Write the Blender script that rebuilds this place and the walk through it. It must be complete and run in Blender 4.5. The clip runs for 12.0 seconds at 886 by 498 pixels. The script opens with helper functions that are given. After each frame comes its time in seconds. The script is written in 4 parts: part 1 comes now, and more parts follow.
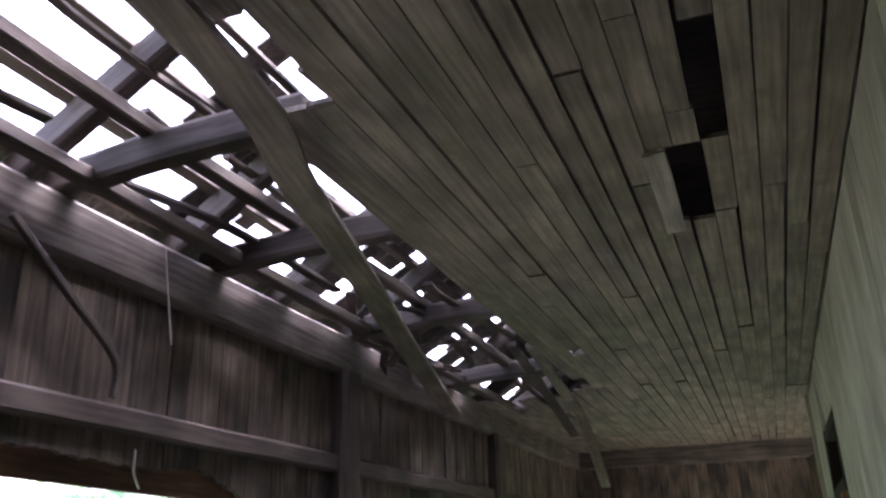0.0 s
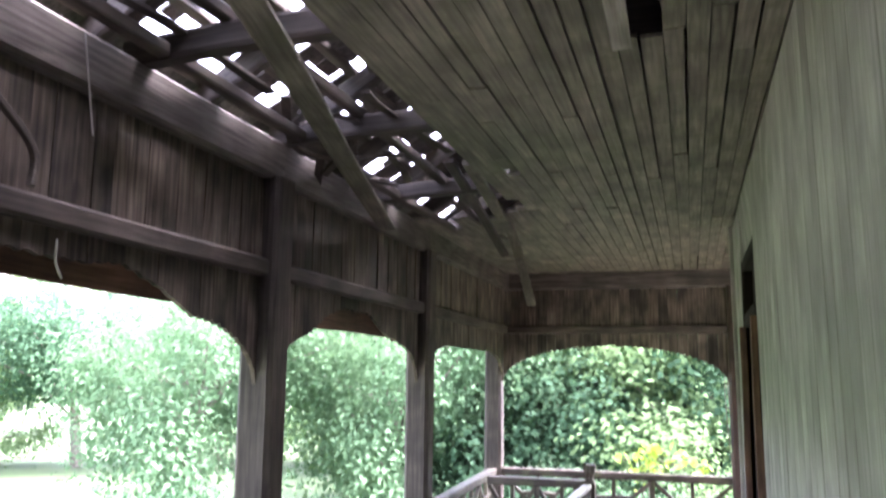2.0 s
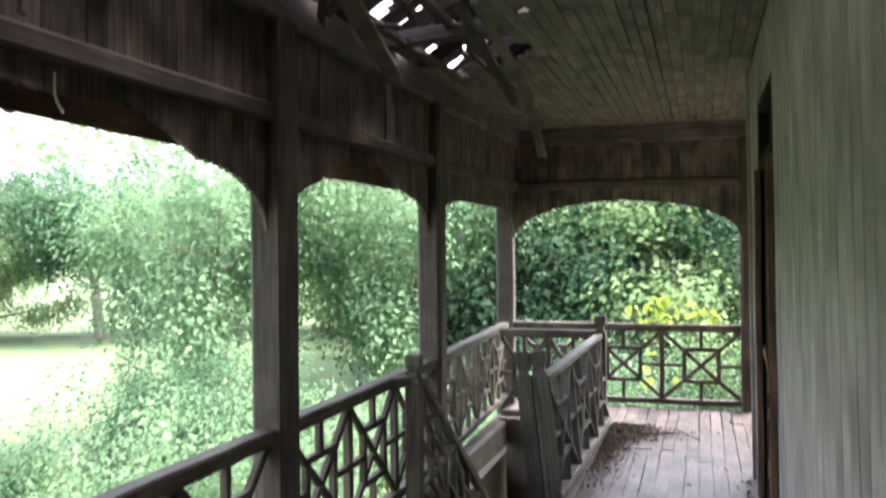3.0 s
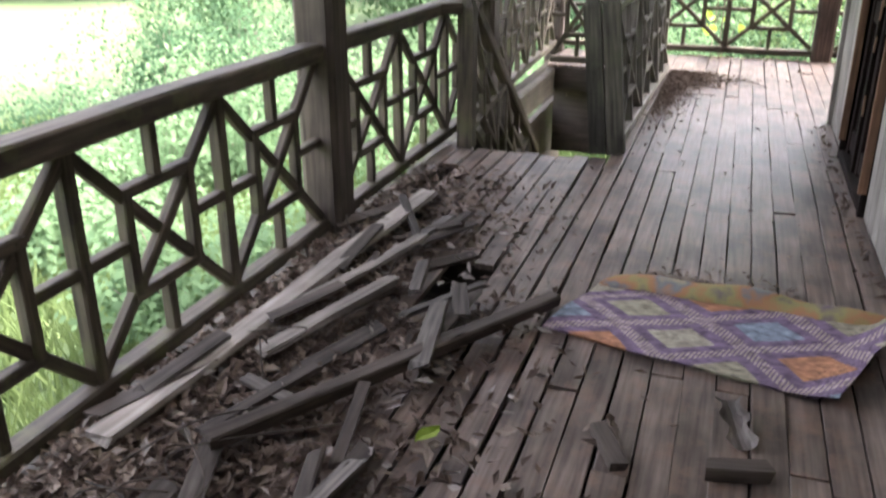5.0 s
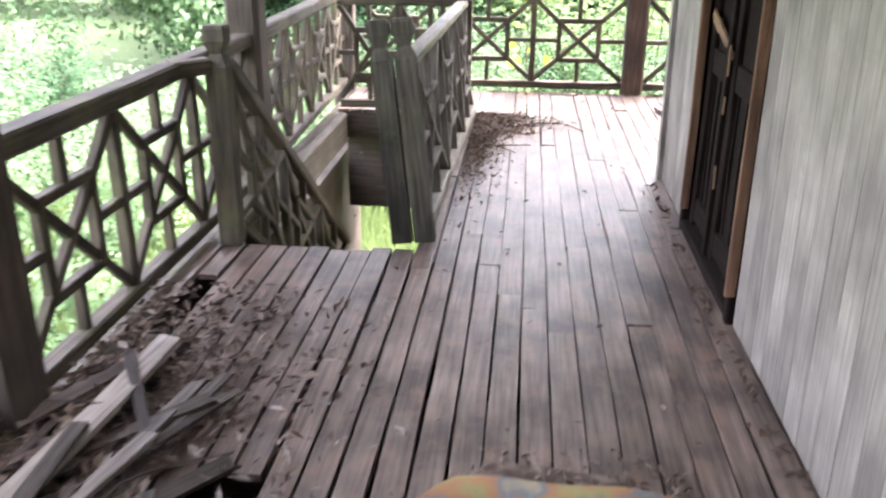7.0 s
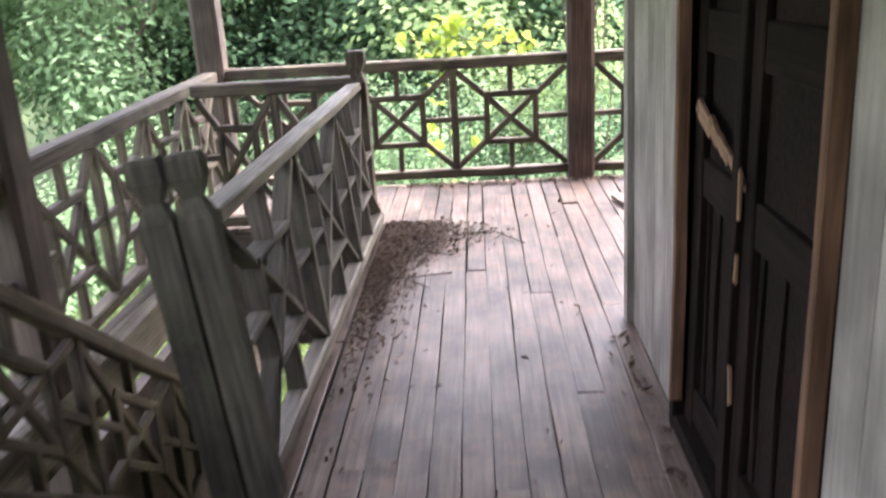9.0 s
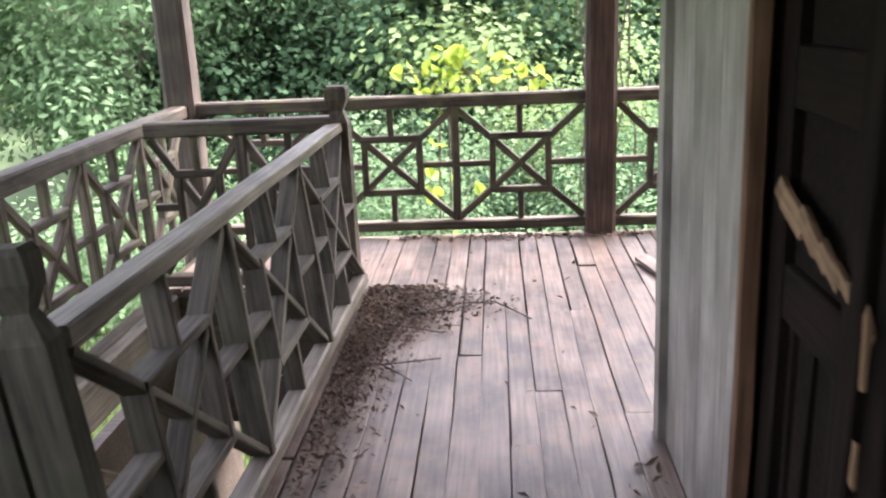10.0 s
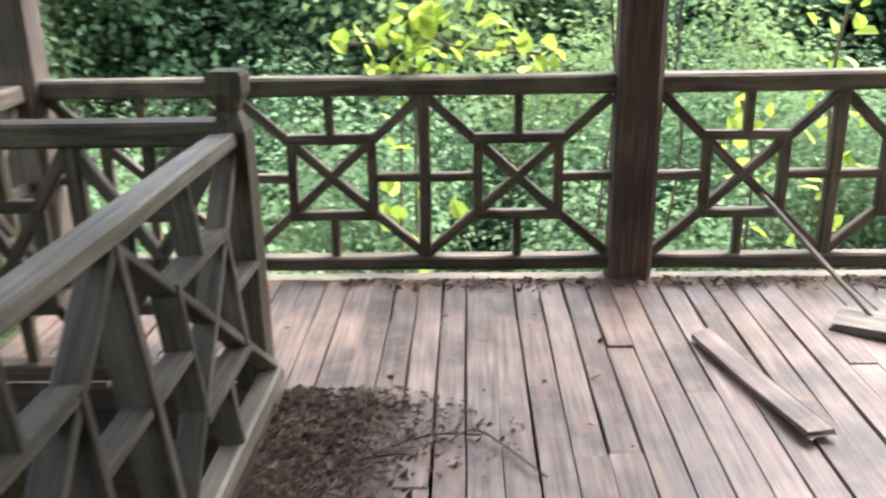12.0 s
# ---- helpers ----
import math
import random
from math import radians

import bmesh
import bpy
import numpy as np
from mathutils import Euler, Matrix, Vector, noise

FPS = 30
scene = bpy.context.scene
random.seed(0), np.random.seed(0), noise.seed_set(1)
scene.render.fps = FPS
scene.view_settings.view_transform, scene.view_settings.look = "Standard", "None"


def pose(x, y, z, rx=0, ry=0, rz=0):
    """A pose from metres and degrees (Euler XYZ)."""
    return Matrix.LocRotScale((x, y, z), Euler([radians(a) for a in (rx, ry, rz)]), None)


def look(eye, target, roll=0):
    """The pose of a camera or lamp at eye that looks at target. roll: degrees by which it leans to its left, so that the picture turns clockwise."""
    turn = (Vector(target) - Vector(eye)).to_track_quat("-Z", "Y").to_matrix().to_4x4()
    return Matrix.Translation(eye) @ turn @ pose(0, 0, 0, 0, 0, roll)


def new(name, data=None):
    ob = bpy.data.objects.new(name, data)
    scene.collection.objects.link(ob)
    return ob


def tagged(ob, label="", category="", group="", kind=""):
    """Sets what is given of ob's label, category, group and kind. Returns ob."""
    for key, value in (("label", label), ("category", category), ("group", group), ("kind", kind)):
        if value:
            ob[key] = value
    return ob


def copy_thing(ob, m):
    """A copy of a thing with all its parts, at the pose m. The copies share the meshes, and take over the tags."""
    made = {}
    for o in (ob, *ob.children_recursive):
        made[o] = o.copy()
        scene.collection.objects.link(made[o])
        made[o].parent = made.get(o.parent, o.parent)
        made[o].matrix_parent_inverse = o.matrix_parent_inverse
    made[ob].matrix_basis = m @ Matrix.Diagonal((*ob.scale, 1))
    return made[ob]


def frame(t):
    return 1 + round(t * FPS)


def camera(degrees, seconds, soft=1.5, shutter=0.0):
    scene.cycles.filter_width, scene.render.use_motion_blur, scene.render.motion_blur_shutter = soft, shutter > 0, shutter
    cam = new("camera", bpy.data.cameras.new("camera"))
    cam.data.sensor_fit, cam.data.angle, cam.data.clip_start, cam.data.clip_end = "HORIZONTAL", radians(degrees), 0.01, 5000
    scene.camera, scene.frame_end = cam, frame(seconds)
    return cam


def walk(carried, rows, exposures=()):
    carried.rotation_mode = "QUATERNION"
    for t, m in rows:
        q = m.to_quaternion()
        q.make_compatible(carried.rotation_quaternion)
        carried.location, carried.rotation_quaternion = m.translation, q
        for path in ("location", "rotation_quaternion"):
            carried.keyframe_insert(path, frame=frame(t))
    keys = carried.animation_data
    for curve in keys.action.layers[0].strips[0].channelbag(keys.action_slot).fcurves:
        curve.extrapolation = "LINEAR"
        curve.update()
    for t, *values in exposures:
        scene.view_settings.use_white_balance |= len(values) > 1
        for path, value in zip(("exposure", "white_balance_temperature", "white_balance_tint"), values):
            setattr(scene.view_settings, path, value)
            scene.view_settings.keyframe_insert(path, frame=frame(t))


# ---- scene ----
cam = camera(55.0, 12.0, soft=2.2, shutter=0.5)
PATH = [
    (0, (-0.326, -0.212, 1.877), (-0.973, 1.549, 2.57), -1.5),
    (0.5, (-0.31, -0.183, 1.894), (-0.934, 1.624, 2.483), 0.8),
    (1, (-0.315, -0.176, 1.892), (-0.923, 1.66, 2.404), 1.3),
    (1.5, (-0.306, -0.186, 1.864), (-0.882, 1.678, 2.3), 1.1),
    (2, (-0.32, -0.154, 1.838), (-0.873, 1.746, 2.131), 0.7),
    (2.5, (-0.322, -0.142, 1.803), (-0.892, 1.77, 1.936), 0.1),
    (2.7, (-0.322, -0.123, 1.771), (-0.9, 1.79, 1.849), -0.3),
    (4.3, (-0.561, 0.053, 1.452), (-1.169, 1.897, 0.971), -0.2),
    (5, (-0.639, 0.275, 1.397), (-1.232, 2.028, 0.639), -0.0),
    (5.5, (-0.748, 0.45, 1.36), (-1.155, 2.197, 0.476), -1.1),
    (6, (-0.67, 0.799, 1.429), (-0.97, 2.541, 0.492), -1.4),
    (6.5, (-0.728, 1.132, 1.475), (-0.957, 2.948, 0.669), 0.3),
    (7, (-0.797, 1.492, 1.454), (-0.97, 3.345, 0.72), 0.6),
    (7.2, (-0.793, 1.677, 1.454), (-0.925, 3.528, 0.708), 1.5),
    (8.8, (-0.6, 2.929, 1.467), (-0.719, 4.818, 0.821), -2.9),
    (9, (-0.572, 3.127, 1.443), (-0.669, 5.025, 0.819), -3.3),
    (9.5, (-0.473, 3.516, 1.452), (-0.575, 5.439, 0.911), -1.8),
    (10, (-0.486, 3.915, 1.405), (-0.619, 5.83, 0.845), -2.5),
    (10.5, (-0.518, 4.304, 1.402), (-0.664, 6.215, 0.832), -2.7),
    (11, (-0.45, 4.794, 1.406), (-0.647, 6.708, 0.859), -1.8),
    (11.5, (-0.469, 5.17, 1.402), (-0.68, 7.057, 0.774), -2.1),
    (12, (-0.561, 5.573, 1.359), (-0.619, 7.456, 0.689), -1.0),
]
walk(cam, [(t, look(eye, target, roll)) for t, eye, target, roll in PATH],
     exposures=[(0.0, 4.65, 5700, 33), (0.6, 4.95, 5700, 34), (1.8, 5.1, 5700, 32), (2.6, 4.2, 6000, 22), (4.3, 3.95, 6400, 18), (5.2, 4.55, 6600, 21), (6.0, 5.0, 6650, 24), (6.5, 5.05, 6550, 24), (7.2, 4.85, 6450, 24), (8.8, 4.35, 6450, 26), (10.0, 4.05, 6400, 25), (12.0, 3.55, 6300, 16)])

# ---- sky and sun: a bright, hazy day ----
world = bpy.data.worlds.new("sky")
scene.world = world
world.use_nodes = True
wn = world.node_tree
sky = wn.nodes.new("ShaderNodeTexSky")
sky.sky_type = "NISHITA"
sky.sun_disc = False
sky.sun_elevation = radians(58)
sky.sun_rotation = radians(60)
sky.air_density, sky.dust_density, sky.ozone_density = 1.0, 6.0, 0.6
haze = wn.nodes.new("ShaderNodeHueSaturation")
haze.inputs["Saturation"].default_value = 0.4
wn.links.new(sky.outputs[0], haze.inputs["Color"])
wn.links.new(haze.outputs[0], wn.nodes["Background"].inputs[0])
wn.nodes["Background"].inputs[1].default_value = 0.15
sun_data = bpy.data.lights.new("sun", "SUN")
sun_data.energy, sun_data.angle, sun_data.color = 0.9, radians(25), (1.0, 0.96, 0.88)
sun = new("sun", sun_data)
el, az = radians(58), radians(60)
sun.matrix_world = look((20 * math.sin(az) * math.cos(el), 20 * math.cos(az) * math.cos(el), 20 * math.sin(el)), (0, 0, 0))


# ---- materials ----
def wood(name, dark, light, rough=0.75, grain=1.0, stain=0.5, bump=0.4, moss=None, spot=None, vary=0.28, gloss=0.35):
    """Weathered timber, its grain along the local x axis; every piece takes a shade of its own."""
    m = bpy.data.materials.new(name)
    m.use_nodes = True
    nt, n, l = m.node_tree, m.node_tree.nodes, m.node_tree.links
    b = n["Principled BSDF"]
    tc, info = n.new("ShaderNodeTexCoord"), n.new("ShaderNodeObjectInfo")
    geo = n.new("ShaderNodeNewGeometry")
    add = n.new("ShaderNodeVectorMath"); add.operation = "ADD"
    mul = n.new("ShaderNodeVectorMath"); mul.operation = "SCALE"
    comb = n.new("ShaderNodeCombineXYZ")
    rsum = n.new("ShaderNodeMath"); rsum.operation = "ADD"
    l.new(info.outputs["Random"], rsum.inputs[0]); l.new(geo.outputs["Random Per Island"], rsum.inputs[1])
    for k in range(3):
        l.new(rsum.outputs[0], comb.inputs[k])
    mul.inputs["Scale"].default_value = 37.0
    l.new(comb.outputs[0], mul.inputs[0])
    l.new(tc.outputs["Object"], add.inputs[0]); l.new(mul.outputs[0], add.inputs[1])
    mp = n.new("ShaderNodeMapping")
    mp.inputs["Scale"].default_value = (2.2 * grain, 38 * grain, 38 * grain)
    l.new(add.outputs[0], mp.inputs[0])
    fine = n.new("ShaderNodeTexNoise")
    fine.inputs["Scale"].default_value, fine.inputs["Detail"].default_value = 1.6, 6
    l.new(mp.outputs[0], fine.inputs[0])
    broad = n.new("ShaderNodeTexNoise")
    broad.inputs["Scale"].default_value, broad.inputs["Detail"].default_value = 3.1, 5
    l.new(add.outputs[0], broad.inputs[0])
    ramp = n.new("ShaderNodeValToRGB")
    ramp.color_ramp.elements[0].position, ramp.color_ramp.elements[1].position = 0.32, 0.68
    ramp.color_ramp.elements[0].color, ramp.color_ramp.elements[1].color = (*dark, 1), (*light, 1)
    l.new(fine.outputs[0], ramp.inputs[0])
    tone = n.new("ShaderNodeMapRange")
    tone.inputs["From Min"].default_value, tone.inputs["From Max"].default_value = 0.35, 0.7
    tone.inputs["To Min"].default_value, tone.inputs["To Max"].default_value = 1.0 - stain, 1.0 + 0.35 * stain
    l.new(broad.outputs[0], tone.inputs[0])
    each = n.new("ShaderNodeMapRange")
    each.inputs["From Max"].default_value = 2.0
    each.inputs["To Min"].default_value, each.inputs["To Max"].default_value = 1 - vary, 1 + vary
    l.new(rsum.outputs[0], each.inputs[0])
    tt = n.new("ShaderNodeMath"); tt.operation = "MULTIPLY"
    l.new(tone.outputs[0], tt.inputs[0]); l.new(each.outputs[0], tt.inputs[1])
    col = n.new("ShaderNodeMix"); col.data_type, col.blend_type = "RGBA", "MULTIPLY"
    col.inputs[0].default_value = 1.0
    l.new(ramp.outputs[0], col.inputs[6]); l.new(tt.outputs[0], col.inputs[7])
    out = col.outputs[2]
    for extra, scale, lo, hi in ((moss, 5.5, 0.5, 0.68), (spot, 9.0, 0.5, 0.75)):
        if extra:
            nz = n.new("ShaderNodeTexNoise")
            nz.inputs["Scale"].default_value, nz.inputs["Detail"].default_value = scale, 7
            nz.inputs["Roughness"].default_value = 0.7
            l.new(add.outputs[0], nz.inputs[0])
            mr = n.new("ShaderNodeMapRange")
            mr.inputs["From Min"].default_value, mr.inputs["From Max"].default_value = lo, hi
            mr.inputs["To Max"].default_value = 0.8
            l.new(nz.outputs[0], mr.inputs[0])
            mx = n.new("ShaderNodeMix"); mx.data_type = "RGBA"
            l.new(mr.outputs[0], mx.inputs[0]); l.new(out, mx.inputs[6])
            mx.inputs[7].default_value = (*extra, 1)
            out = mx.outputs[2]
    l.new(out, b.inputs["Base Color"])
    b.inputs["Roughness"].default_value = rough
    b.inputs["Specular IOR Level"].default_value = gloss
    bp = n.new("ShaderNodeBump")
    bp.inputs["Strength"].default_value, bp.inputs["Distance"].default_value = bump, 0.004
    l.new(fine.outputs[0], bp.inputs["Height"]); l.new(bp.outputs[0], b.inputs["Normal"])
    return m


def speckled(name, stops, scale=4.0, rough=0.8, bump=0.3, per=0.25, translucent=0.0):
    """A mottled material over a few colours, with a shade of its own for each loose piece."""
    m = bpy.data.materials.new(name)
    m.use_nodes = True
    n, l = m.node_tree.nodes, m.node_tree.links
    b = n["Principled BSDF"]
    tc, geo, info = n.new("ShaderNodeTexCoord"), n.new("ShaderNodeNewGeometry"), n.new("ShaderNodeObjectInfo")
    nz = n.new("ShaderNodeTexNoise")
    nz.inputs["Scale"].default_value, nz.inputs["Detail"].default_value = scale, 6
    l.new(tc.outputs["Object"], nz.inputs[0])
    mixv = n.new("ShaderNodeMath"); mixv.operation = "MULTIPLY_ADD"
    l.new(geo.outputs["Random Per Island"], mixv.inputs[0])
    mixv.inputs[1].default_value = per
    sh = n.new("ShaderNodeMath"); sh.operation = "MULTIPLY_ADD"
    l.new(info.outputs["Random"], sh.inputs[0]); sh.inputs[1].default_value = per * 0.5
    l.new(nz.outputs[0], sh.inputs[2]); l.new(sh.outputs[0], mixv.inputs[2])
    ramp = n.new("ShaderNodeValToRGB")
    for k, (p, c) in enumerate(stops):
        e = ramp.color_ramp.elements[k] if k < 2 else ramp.color_ramp.elements.new(p)
        e.position, e.color = p, (*c, 1)
    l.new(mixv.outputs[0], ramp.inputs[0])
    l.new(ramp.outputs[0], b.inputs["Base Color"])
    b.inputs["Roughness"].default_value = rough
    b.inputs["Specular IOR Level"].default_value = 0.12 if translucent else 0.3
    if bump:
        bp = n.new("ShaderNodeBump")
        bp.inputs["Strength"].default_value, bp.inputs["Distance"].default_value = bump, 0.02
        l.new(nz.outputs[0], bp.inputs["Height"]); l.new(bp.outputs[0], b.inputs["Normal"])
    if translucent:
        tr, ms = n.new("ShaderNodeBsdfTranslucent"), n.new("ShaderNodeMixShader")
        l.new(ramp.outputs[0], tr.inputs[0])
        ms.inputs[0].default_value = translucent
        l.new(b.outputs[0], ms.inputs[1]); l.new(tr.outputs[0], ms.inputs[2])
        l.new(ms.outputs[0], n["Material Output"].inputs[0])
    return m


FLOOR = wood("floor_timber", (0.115, 0.084, 0.066), (0.25, 0.196, 0.16), rough=0.46, stain=0.65, spot=(0.24, 0.145, 0.1), vary=0.24, gloss=0.38)
DARK = wood("old_timber", (0.05, 0.038, 0.03), (0.105, 0.084, 0.067), stain=0.5)
VAL = wood("valance_timber", (0.055, 0.038, 0.029), (0.19, 0.15, 0.112), stain=0.75, grain=0.8)
RAIL = wood("rail_timber", (0.038, 0.03, 0.021), (0.11, 0.09, 0.065), stain=0.5, moss=(0.085, 0.09, 0.04))
GREY = wood("grey_timber", (0.095, 0.084, 0.067), (0.235, 0.21, 0.172), stain=0.4, rough=0.55, moss=(0.13, 0.13, 0.08))
NEWEL = wood("grey_green_timber", (0.034, 0.031, 0.023), (0.1, 0.093, 0.07), stain=0.6, rough=0.8, bump=0.8, moss=(0.06, 0.065, 0.038))
# darker copy of the grey timber: shade on the bar sides put into the colour
GREY_SHADED = wood("shaded_grey_timber", (0.05, 0.043, 0.033), (0.14, 0.124, 0.1), stain=0.5, moss=(0.085, 0.088, 0.055))
PALE = wood("pale_timber", (0.2, 0.172, 0.148), (0.4, 0.36, 0.32), stain=0.4)
CEIL = wood("ceiling_timber", (0.115, 0.097, 0.075), (0.23, 0.198, 0.155), stain=0.5, moss=(0.1, 0.092, 0.055), vary=0.12)
WHITE = wood("whitewashed_timber", (0.235, 0.212, 0.188), (0.345, 0.318, 0.286), stain=0.45, rough=0.6, spot=(0.2, 0.185, 0.165), vary=0.05)
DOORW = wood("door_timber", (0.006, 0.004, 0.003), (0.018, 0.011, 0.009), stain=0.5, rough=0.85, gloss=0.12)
JAMB = wood("raw_timber", (0.13, 0.075, 0.04), (0.29, 0.185, 0.11), stain=0.4)
END_POST = wood("red_brown_timber", (0.035, 0.021, 0.016), (0.085, 0.055, 0.042), stain=0.5)
SHINGLE = wood("shingle_timber", (0.05, 0.042, 0.036), (0.16, 0.14, 0.12), stain=0.5)
LITTER = speckled("dry_litter", [(0.3, (0.03, 0.022, 0.017)), (1.1, (0.25, 0.2, 0.16)), (0.75, (0.085, 0.06, 0.045))], 12, 0.9, 0.3, 0.5)
DIRT = speckled("dirt", [(0.3, (0.045, 0.032, 0.024)), (0.7, (0.13, 0.095, 0.07))], 14, 0.95, 0.6, 0.1)
GRASS = speckled("meadow", [(0.3, (0.03, 0.056, 0.02)), (0.75, (0.068, 0.1, 0.038))], 0.35, 0.9, 0.2, 0.1)
BLADE = speckled("grass_blades", [(0.3, (0.04, 0.078, 0.028)), (0.9, (0.115, 0.165, 0.06))], 1.0, 0.7, 0, 0.5, 0.3)
BARK = speckled("bark", [(0.3, (0.06, 0.05, 0.04)), (0.7, (0.2, 0.17, 0.14))], 9, 0.9, 0.8, 0.1)
LEAF_D = speckled("dark_leaves", [(0.3, (0.03, 0.07, 0.036)), (1.0, (0.075, 0.14, 0.07))], 0.8, 0.85, 0, 0.2, 0.5)
LEAF_M = speckled("mid_leaves", [(0.3, (0.075, 0.14, 0.07)), (1.0, (0.175, 0.275, 0.14))], 0.8, 0.85, 0, 0.2, 0.5)
LEAF_L = speckled("light_leaves", [(0.3, (0.095, 0.165, 0.065)), (1.0, (0.2, 0.29, 0.125))], 1.0, 0.85, 0, 0.2, 0.5)
LEAF_Y = speckled("lime_leaves", [(0.3, (0.15, 0.28, 0.035)), (1.0, (0.36, 0.48, 0.08))], 2.0, 0.5, 0, 0.5, 0.4)


# ---- mesh helpers ----
def part(name, bm, material, parent=None, label="", m=None):
    """Links a bmesh as one mesh object, under a thing or a part."""
    me = bpy.data.meshes.new(name)
    bm.to_mesh(me)
    bm.free()
    me.materials.append(material)
    return piece(name, me, parent, m, label)


def piece(name, me, parent=None, m=None, label=""):
    ob = new(name, me)
    if parent:
        ob.parent = parent
    if m is not None:
        ob.matrix_basis = m
    if label:
        ob["label"] = label
    return ob


def thing(name, m, label, category, group="", kind=""):
    ob = new(name)
    ob.empty_display_size = 0.1
    ob.matrix_basis = m
    return tagged(ob, label, category, group, kind)


BARS = {}
rnd = random.Random(7)


def bar_mesh(length, w, d, material, worn=1.0, ends=0.0):
    """A worn timber along local x from 0 to length, w wide along y and d deep along z, with eased edges; three variants of each size."""
    length = max(0.02, round(length * 50) / 50) if length > 0.3 else round(length, 3)
    key = (length, round(w, 3), round(d, 3), material.name, round(worn, 2), ends, rnd.randrange(3))
    if key in BARS:
        return BARS[key]
    c = min(w, d) * (0.14 if w < 0.08 or d > 0.03 else 0.07)
    if material.name == "whitewashed_timber":
        c = 0.0014
    hw, hd = w / 2, d / 2
    ring = [(-hw + c, -hd), (hw - c, -hd), (hw, -hd + c), (hw, hd - c), (hw - c, hd), (-hw + c, hd), (-hw, hd - c), (-hw, -hd + c)]
    n = 2 + min(5, int(length / 0.5))
    verts, faces = [], []
    for k in range(n):
        wob = [rnd.gauss(0, 0.0016 * worn) for _ in range(4)]
        for j, (y, z) in enumerate(ring):
            x = length * k / (n - 1)
            if ends and k in (0, n - 1):
                x += rnd.uniform(-ends, ends)
            verts.append((x, y + wob[0] + rnd.gauss(0, 0.0008 * worn), z + wob[1] + rnd.gauss(0, 0.0008 * worn)))
    for k in range(n - 1):
        for j in range(8):
            a, b = k * 8 + j, k * 8 + (j + 1) % 8
            faces.append((a, b, b + 8, a + 8))
    faces += [tuple(range(7, -1, -1)), tuple(range((n - 1) * 8, n * 8))]
    me = bpy.data.meshes.new("bar")
    me.from_pydata(verts, [], faces)
    me.materials.append(material)
    BARS[key] = me
    return me


def along(a, b, roll=0.0):
    """A pose at a whose x axis points to b, z as near up as it can be."""
    a, b = Vector(a), Vector(b)
    x = (b - a).normalized()
    up = Vector((0, 0, 1)) if abs(x.z) < 0.95 else Vector((0, 1, 0))
    y = up.cross(x).normalized()
    z = x.cross(y)
    return Matrix(((x.x, y.x, z.x, a.x), (x.y, y.y, z.y, a.y), (x.z, y.z, z.z, a.z), (0, 0, 0, 1))) @ pose(0, 0, 0, roll)


def bar(name, a, b, w, d, material, parent=None, label="", roll=0.0, worn=1.0, ends=0.0):
    length = (Vector(b) - Vector(a)).length
    me = bar_mesh(length, w, d, material, worn, ends)
    return piece(name, me, parent, along(a, b, roll), label)


def slab(bm, size, m):
    v = bmesh.ops.create_cube(bm, size=1.0, matrix=m @ Matrix.Diagonal((*size, 1)))["verts"]
    return v


def solid(name, lo, hi, material, label, category, kind="structure"):
    bm = bmesh.new()
    size = [b - a for a, b in zip(lo, hi)]
    mid = [(a + b) / 2 for a, b in zip(lo, hi)]
    slab(bm, size, pose(0, 0, 0))
    return tagged(part(name, bm, material, None, m=pose(*mid)), label, category, kind=kind)


# ---- plan ----
XL = -2.29          # line of the outer posts
YA, YB, YC = 3.56, 6.04, 9.07
YZ = 0.45
XE = 0.135           # post on the end line
HC = 6.49           # corner of the house
CEIL_Z = 2.95
PW = 0.18
GROUND = -2.3

# ---- setting: walls ----
wall = thing("wall_right", pose(0, 0, 0), "whitewashed vertical board wall of the house, streaked grey", "wall", kind="structure")
DOOR0, DOOR1, DOOR_H, TRANS = 4.5, 5.62, 2.16, 2.58
bm = bmesh.new()
for lo, hi, z0, z1 in ((-3.4, DOOR0, -0.3, CEIL_Z + 0.1), (DOOR1, HC - 0.02, -0.3, CEIL_Z + 0.1), (DOOR0, DOOR1, TRANS, CEIL_Z + 0.1)):
    slab(bm, (0.1, hi - lo, z1 - z0), pose(0.15 if lo > 0 else 0.22, (lo + hi) / 2, (z0 + z1) / 2))
part("backing", bm, DARK, wall)
for lo, hi, z0 in ((-3.4, DOOR0, 0.002), (DOOR0, DOOR1, TRANS), (DOOR1, HC - 0.068, 0.002)):
    n = round((hi - lo) / 0.135)
    w = (hi - lo) / n
    for k in range(n):
        yy, xx = lo + w * (k + 0.5), 0.014 + rnd.uniform(0, 0.0015)
        foot = 0.035 + 0.01 * min(2.6, max(0.0, 4.5 - yy))     # the old wall leans over the floor
        bar("plank", (xx + foot, yy, z0), (xx, yy, CEIL_Z), 0.03, w - rnd.choice((0.0004, 0.0004, 0.0004, 0.0006, 0.001, 0.0045)), WHITE, wall, worn=0.3)
front = thing("wall_front", pose(0, 0, 0), "whitewashed board wall of the house facing the open end", "wall", kind="structure")
bm = bmesh.new()
slab(bm, (4.2, 0.1, CEIL_Z + 0.4), pose(2.15, HC - 0.09, CEIL_Z / 2 - 0.1))
part("backing", bm, DARK, front)
x = 0.03
while x < 4.2:
    w = rnd.uniform(0.125, 0.15)
    bar("plank", (x + w / 2, HC - 0.02, 0.002), (x + w / 2, HC - 0.02, CEIL_Z), w - 0.003, 0.03, WHITE, front)
    x += w
